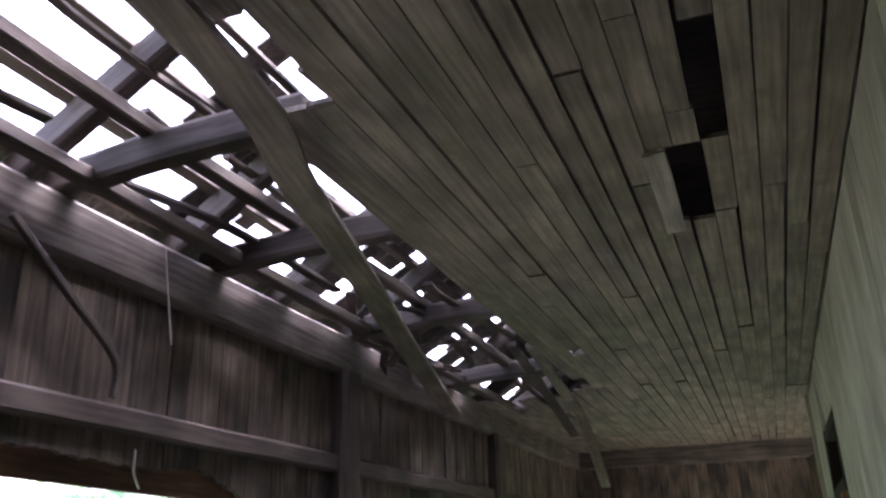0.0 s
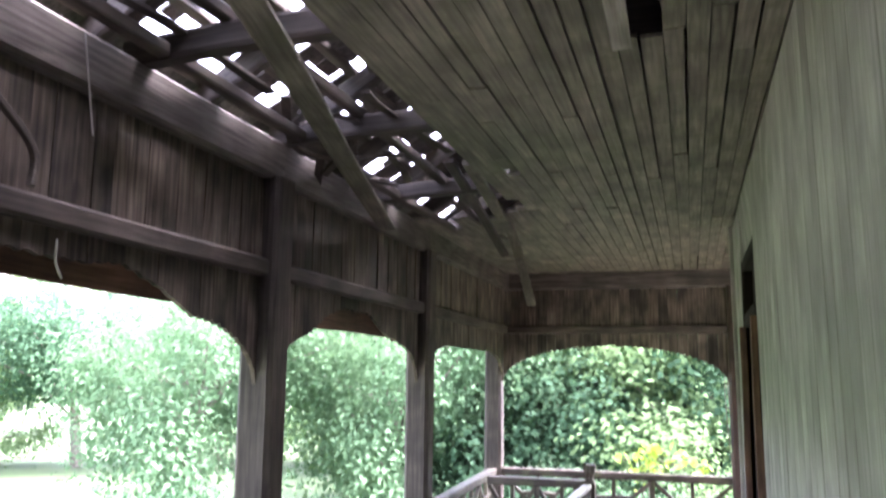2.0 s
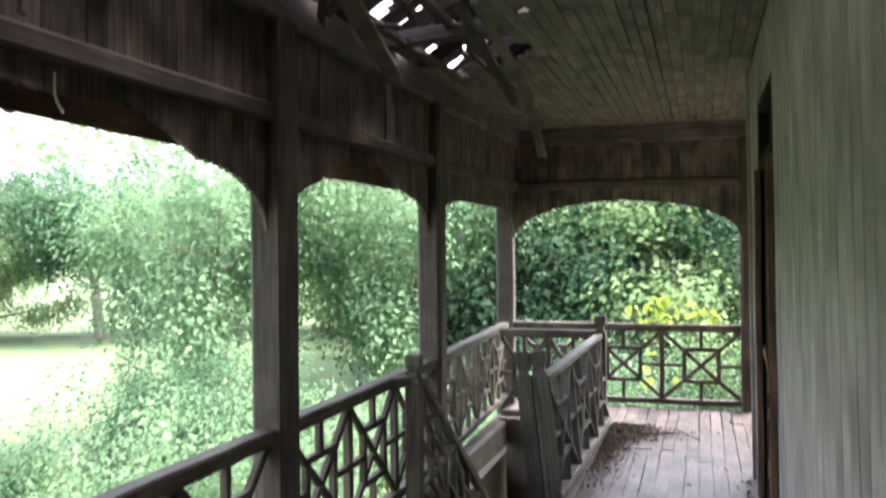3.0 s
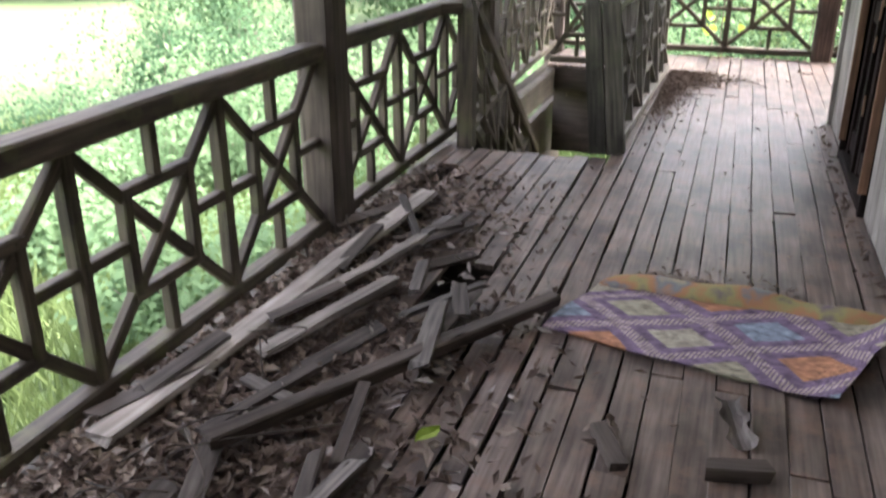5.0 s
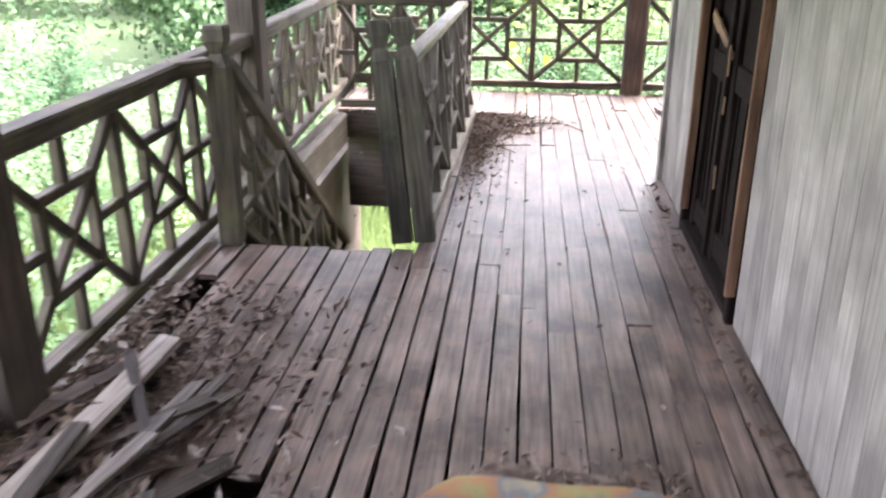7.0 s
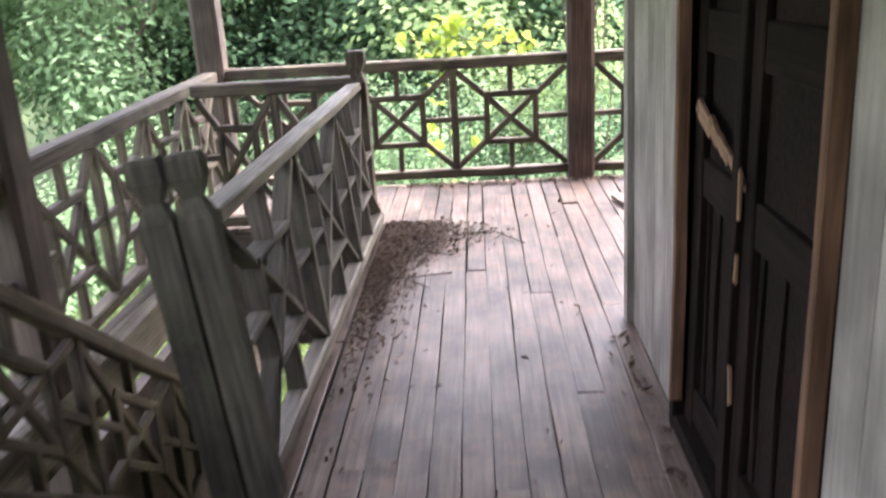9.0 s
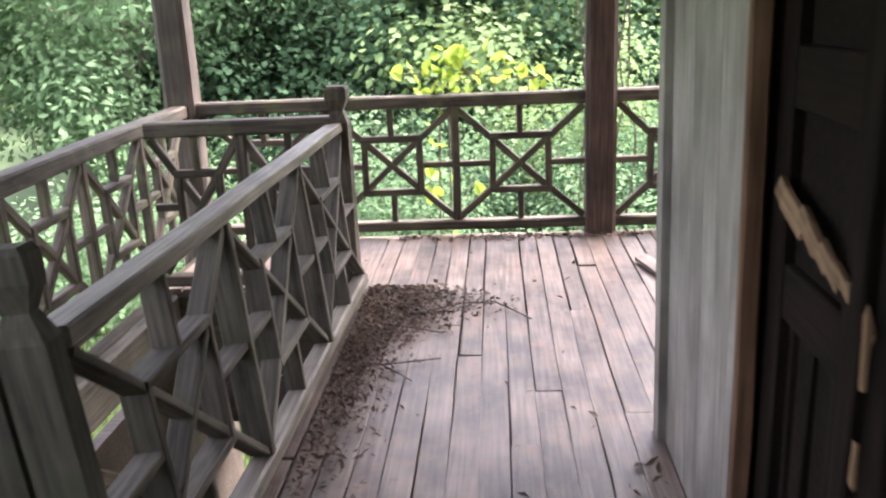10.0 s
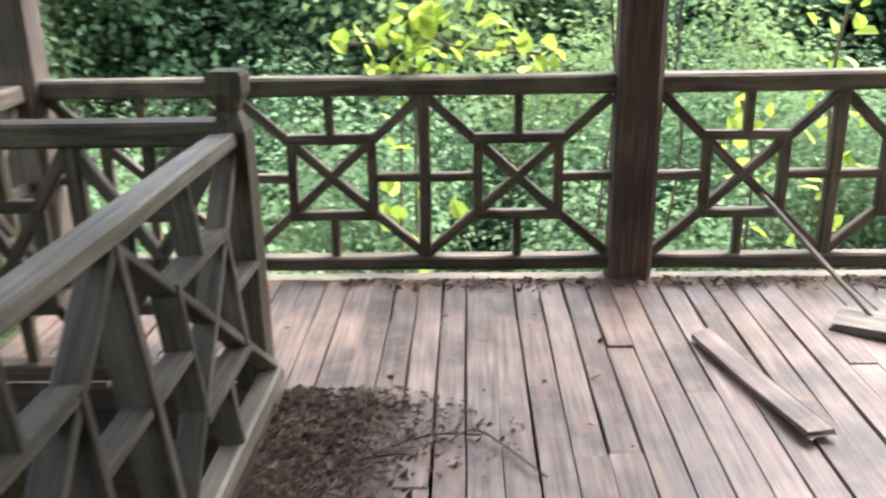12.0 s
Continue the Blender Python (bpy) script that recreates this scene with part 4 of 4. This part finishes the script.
def tree(x, y, h, r, material, label, seed, leaves=9000, size=0.2, low=0.25, droop=0.0):
    g = random.Random(seed)
    t = thing("tree", pose(x, y, GROUND - 0.05), label, "tree", "trees round the house")
    bm = bmesh.new()
    top = Vector((g.uniform(-0.4, 0.4), g.uniform(-0.4, 0.4), h * 0.62))
    limb(bm, (0, 0, 0), top, 0.03 * h, 0.012 * h, 9)
    centers = []
    for k in range(15):
        a = 2 * math.pi * k / 15 + g.uniform(-0.3, 0.3)
        z0 = h * g.uniform(low, 0.6)
        start = top * (z0 / (h * 0.62)) if z0 < h * 0.62 else top
        rr = r * g.uniform(0.45, 1.0)
        end = Vector((math.cos(a) * rr, math.sin(a) * rr, min(h, z0 + h * g.uniform(0.1, 0.4))))
        limb(bm, start, end, 0.009 * h, 0.002 * h, 5)
        for q in (0.55, 0.8, 1.0, 1.08):
            p = start.lerp(end, q)
            centers.append((p.x + g.gauss(0, 0.1 * r), p.y + g.gauss(0, 0.1 * r), p.z + g.gauss(0, 0.05 * h)))
    for k in range(16):
        a = g.uniform(0, 6.3)
        rr = r * math.sqrt(g.random()) * 0.8
        centers.append((math.cos(a) * rr, math.sin(a) * rr, h * g.uniform(max(low, 0.3), 0.98)))
    part("trunk", bm, BARK, t)
    piece("crown", leaf_mesh("crown", centers, (0.14 * r, 0.14 * r, 0.055 * h), leaves, size, material, seed, droop), t)
    return t


def bush(x, y, h, r, material, label, seed, leaves=3500, size=0.12):
    g = random.Random(seed)
    t = thing("bush", pose(x, y, GROUND - 0.05), label, "bush", "bushes round the house")
    bm = bmesh.new()
    centers = []
    for k in range(12):
        a = g.uniform(0, 6.3)
        end = Vector((math.cos(a) * r * g.uniform(0.2, 0.9), math.sin(a) * r * g.uniform(0.2, 0.9), h * g.uniform(0.45, 1.0)))
        limb(bm, (0.1 * math.cos(a), 0.1 * math.sin(a), 0), end, 0.02, 0.005, 4)
        centers += [tuple(end), tuple(end * 0.7), tuple(end * 0.45)]
    part("stem", bm, BARK, t)
    piece("foliage", leaf_mesh("foliage", centers, (0.2 * r, 0.2 * r, 0.1 * h), leaves, size, material, seed), t)
    return t


T1 = tree(-2.5, 24.0, 9.0, 5.0, LEAF_D, "broad dark green leafy tree", 31, 34000, 0.17, 0.1)
T2 = tree(-9.6, 15.2, 7.0, 2.8, LEAF_M, "leafy tree with drooping pale green branches", 32, 30000, 0.13, 0.2, 0.3)
T3 = tree(5.5, 24.0, 7.2, 4.2, LEAF_L, "mid green leafy tree", 33, 34000, 0.145, 0.08)
gt = random.Random(77)
# the last two T3 copies stand unseen on the right, added to shade the end
for base, x, y in ((T1, -8.0, 27), (T1, 3.5, 30), (T1, 12, 26), (T3, 0.5, 21.5), (T3, -6.5, 22.0), (T3, 9.5, 22), (T2, -6.2, 18.0), (T1, -17, 38), (T1, -27, 33), (T1, -36, 24), (T3, -33, 32),
                   (T1, -42, 12), (T1, -40, -2), (T3, -40, 18), (T1, -12, 36), (T1, 17, 21), (T3, -39, 5), (T1, 26, 6), (T1, 3, 36), (T3, -24, 40), (T1, 24, -10), (T1, -34, -16), (T3, 9.5, 12.5), (T3, 10, 5.5)):
    copy_thing(base, pose(x, y, GROUND - 0.05 + gt.uniform(-0.4, 0.2), 0, 0, gt.uniform(0, 360)))
B1 = bush(-1.5, 13.4, 2.4, 1.3, LEAF_M, "dense green bush behind the veranda", 41, 6500, 0.06)
B2 = bush(1.2, 13.8, 2.8, 1.2, LEAF_D, "dense dark green bush behind the veranda", 42, 6500, 0.065)
B3 = bush(-4.6, 6.0, 1.3, 1.1, LEAF_M, "low green bush beside the house", 43, 4500, 0.08)
for k in range(40):
    base = (B1, B2, B1)[k % 3]
    copy_thing(base, pose(gt.uniform(-6.0, 8.0), gt.uniform(12.2, 19.0), GROUND - gt.uniform(0.1, 1.0), 0, 0, gt.uniform(0, 360)))
for k in range(12):
    copy_thing((B3, B3, B1)[k % 3], pose(gt.uniform(-8.5, -4.6), gt.uniform(6.5, 11.5), GROUND - gt.uniform(0.3, 1.0), 0, 0, gt.uniform(0, 360)))
for k in range(14):
    copy_thing((B3, B2)[k % 2], pose(gt.uniform(-12, -7), gt.uniform(9, 15), GROUND - gt.uniform(0.2, 1.0), 0, 0, gt.uniform(0, 360)))
B4 = bush(-7.5, 20.0, 5.2, 2.4, LEAF_D, "tall dark green thicket behind the garden", 45, 12000, 0.13)
for k in range(9):
    copy_thing(B4, pose(-4.8 + 2.2 * k + gt.uniform(-0.5, 0.5), 20.5 + gt.uniform(-1.5, 2.0), GROUND - gt.uniform(0.1, 0.5), 0, 0, gt.uniform(0, 360)))
yb = bush(1.3, 15.2, 3.4, 1.1, LEAF_L, "pale green bush behind the veranda", 44, 4500, 0.08)
copy_thing(yb, pose(0.1, 16.6, GROUND - 0.3, 0, 0, 70))
copy_thing(yb, pose(2.6, 16.0, GROUND, 0, 0, 170))


def woods():
    g = random.Random(9)
    centers = []
    for k in range(420):
        a = g.uniform(0, 2 * math.pi)
        d = g.uniform(46, 62)
        centers.append((math.cos(a) * d - 3, 6 + math.sin(a) * d, GROUND + g.uniform(0.5, 14)))
    # the lighter leaf colour stands in for distance haze here
    me = leaf_mesh("far_woods", centers, (2.6, 2.6, 1.5), 80000, 0.6, LEAF_L, 91)
    tagged(new("far_woods", me), "far ring of pale green woods behind the meadow", "woods", kind="stuff")


woods()


def grass(name, count, area, h, seed):
    g = np.random.default_rng(seed)
    x, y = g.uniform(area[0], area[1], count), g.uniform(area[2], area[3], count)
    hh = h * g.uniform(0.5, 1.5, count)
    a = g.uniform(0, 6.3, count)
    w = 0.012 + 0.012 * g.random(count)
    bx, by = np.cos(a) * w, np.sin(a) * w
    lx, ly = g.normal(0, 0.35, count) * hh, g.normal(0, 0.35, count) * hh
    z0 = np.full(count, GROUND - 0.1)
    v = np.stack([np.stack([x - bx, y - by, z0], 1), np.stack([x + bx, y + by, z0], 1), np.stack([x + lx, y + ly, z0 + hh], 1)], 1).reshape(-1, 3)
    f = np.arange(count * 3).reshape(-1, 3)
    me = bpy.data.meshes.new(name)
    me.from_pydata(v.tolist(), [], f.tolist())
    me.materials.append(BLADE)
    tagged(new(name, me), "long meadow grass beside the house", "grass", kind="stuff")


grass("grass", 45000, (-12, -2.6, -4, 12), 0.45, 5)
grass("grass", 18000, (-5, 6, 9.4, 14), 0.5, 6)


def vine(pts, leaves, size, seed, label):
    t = loose("climbing_vine", pts, 0.012, 0.012, BARK, label, "vine")
    g = random.Random(seed)
    bm = bmesh.new()
    for _ in range(leaves):
        k = g.randrange(len(pts) - 1)
        p = Vector(pts[k]).lerp(Vector(pts[k + 1]), g.random()) + Vector((g.gauss(0, 0.09), g.gauss(0, 0.06), g.gauss(0.03, 0.06)))
        m = pose(*p, g.gauss(50, 30), g.gauss(0, 30), g.uniform(0, 360))
        s = size * g.uniform(0.6, 1.3)
        ring = [bm.verts.new(m @ Vector(q)) for q in ((0, -s * 0.5, 0), (s * 0.42, -s * 0.2, 0.1 * s), (s * 0.36, s * 0.25, 0.08 * s), (0, s * 0.65, -0.1 * s), (-s * 0.36, s * 0.25, 0.08 * s), (-s * 0.42, -s * 0.2, 0.1 * s))]
        mid = bm.verts.new(m @ Vector((0, 0.05 * s, -0.03 * s)))
        for k in range(6):
            bm.faces.new((ring[k], ring[(k + 1) % 6], mid))
    bm.transform(t.matrix_basis.inverted())
    part("leaves", bm, LEAF_Y, t)


vine([(-0.9, 9.35, -1.5), (-0.86, 9.25, 0.2), (-0.85, 9.2, 0.9), (-1.05, 9.2, 0.98)], 34, 0.075, 1, "climbing vine with yellow-green leaves on the railing")
vine([(-0.8, 9.3, -1.0), (-0.78, 9.2, 0.8), (-0.76, 9.2, 1.02), (-0.6, 9.22, 0.96), (-0.25, 9.2, 0.93)], 90, 0.075, 2, "climbing vine with yellow-green leaves on the railing")
vine([(1.3, 9.4, -1.5), (1.05, 9.3, 0.3), (1.0, 9.25, 1.0), (1.2, 9.3, 1.7)], 80, 0.075, 3, "climbing vine with yellow-green leaves beside the post")
vine([(0.7, 9.5, -1.5), (0.75, 9.4, 0.2), (0.65, 9.35, 0.7)], 36, 0.075, 4, "climbing vine with yellow-green leaves behind the railing")
for k in range(6):
    x = XE + (-0.1 if k % 2 else 0.1) + 0.02 * k
    loose("dry_stem", [(x - 0.15, 9.3, -1.2), (x + 0.1 * math.sin(k), 9.24, 0.4), (x, 9.2, 0.9), (x + 0.12 * math.cos(k * 2), 9.25, 1.8), (x + 0.2 * math.sin(k * 3), 9.3, 2.2)], 0.01, 0.01, BARK, "thin dry vine stem climbing by the post", "vine")

# ---- small ruined outbuilding below ----
ob = thing("outbuilding", pose(-5.6, 2.6, GROUND, 0, 0, 12), "small pale plastered outbuilding with a dark opening", "building")
PLASTER = speckled("pale_plaster", [(0.3, (0.38, 0.3, 0.26)), (0.75, (0.62, 0.55, 0.49))], 3, 0.9, 0.3, 0.1)
for size, at in (((0.15, 1.6, 1.3), (0.5, 0, 0.65)), ((1.2, 0.15, 1.3), (-0.15, 0.8, 0.65)), ((1.2, 0.15, 1.3), (-0.15, -0.8, 0.65)), ((0.15, 0.5, 1.3), (-0.75, 0.5, 0.65))):
    bm = bmesh.new()
    slab(bm, size, pose(*at))
    part("wall", bm, PLASTER, ob)
bm = bmesh.new()
slab(bm, (0.06, 0.7, 0.7), pose(0.59, 0.1, 0.55))
part("door", bm, JAMB, ob, "brown timber door")
bm = bmesh.new()
slab(bm, (1.7, 2.0, 0.06), pose(-0.1, 0, 1.33, 0, 6, 0))
part("roof", bm, PLASTER, ob)

# ---- earth, boarding and sheets added below to keep the underside dark ----
EARTH = speckled("bare_earth", [(0.3, (0.05, 0.038, 0.028)), (0.7, (0.12, 0.095, 0.07))], 3, 0.95, 0.5, 0.1)
# earth slab laid over the meadow so the stair well stays dark
solid("earth", (-2.6, -3.6, GROUND - 0.3), (4.4, 9.3, GROUND + 0.2), EARTH, "added slab of bare dark earth that keeps the ground under the house dark", "ground")
# invented skirting: keeps daylight and lit grass out of the underside
solid("wall_low_front", (-1.1, HC - 0.1, GROUND), (4.2, HC, -0.3), DARK, "added dark boarding that blocks light under the raised house", "wall")
solid("wall_low_stair", (XL - 0.04, 5.2, GROUND), (XL + 0.02, 8.9, -0.42), DARK, "added dark boarding that hides the bright grass beside the stair", "wall")
solid("wall_low_side", (XL - 0.04, -3.4, GROUND), (XL + 0.02, 5.2, -0.26), DARK, "added dark boarding that blocks light under the raised house", "wall")
# sheets added below the joists so gaps and holes show dark, not lit grass
solid("subfloor", (-1.14, -3.4, -0.24), (0.16, HC, -0.22), SHINGLE, "added dark sheet under the joists that keeps the board gaps dark", "floor")
solid("subfloor_outer", (XL + 0.07, -3.4, -0.26), (-1.14, WY0 - 0.1, -0.23), SHINGLE, "added dark sheet under the joists that keeps the board gaps dark", "floor")
solid("subfloor_end", (-1.14, HC, -0.24), (2.7, 9.0, -0.22), SHINGLE, "added dark sheet under the joists that keeps the board gaps dark", "floor")

# ---- floor boards ----
floor = thing("floor", pose(0, 0, 0), "weathered grey-brown timber floor boards with open gaps", "floor", kind="structure")
fr = random.Random(2)
PITCH = 0.1
x = -2.267
while x < 2.7:
    w = PITCH
    xc = x + w / 2
    spans = [(-3.4, 9.0)] if xc < 0.0 else ([(-3.4, 4.5), (HC + 0.005, 9.02)] if xc < 0.15 else [(HC + 0.005, 9.02)])
    if WX0 - 0.02 < xc < WX1 + 0.01:
        spans = [(-3.4, WY0), (WY1, 9.0)]
    for a, b in spans:
        y = a
        while y < b - 0.01:
            y1 = min(b, y + fr.uniform(1.4, 3.8))
            if b - y1 < 0.5:
                y1 = b
            sink = fr.uniform(-0.004, 0.002) - (fr.uniform(0, 0.012) if xc < -1.45 and y < 4.6 else 0)
            gap = fr.choice((0.001, 0.0015, 0.002, 0.004) if 3.6 < y < 7.0 and xc > -1.1 else (0.002, 0.003, 0.004, 0.005, 0.009)) + (0.008 if xc < -0.9 and y < 5 else (0.003 if y > 6.4 else 0))
            cuts = [(y, y1)]
            for hx, h0, h1 in ((-1.63, 2.95, 3.45), (-1.55, 3.1, 3.4), (-1.95, 2.0, 2.5), (-2.04, 3.3, 4.2), (-2.13, 4.2, 4.75), (-1.78, 1.2, 1.6)):
                if abs(xc - hx) < w / 2:
                    cuts = [(p, q) for lo, hi in cuts for p, q in (((lo, min(hi, h0)), (max(lo, h1), hi)) if lo < h1 and hi > h0 else ((lo, hi),)) if q - p > 0.05]
            for p, q in cuts:
                bar("floor_board", (xc, p + 0.002, -0.012 + sink), (xc, q - 0.002, -0.012 + sink + fr.uniform(-0.002, 0.002)), w - gap, 0.024, FLOOR, floor, worn=1.2)
            y = y1
    x += PITCH
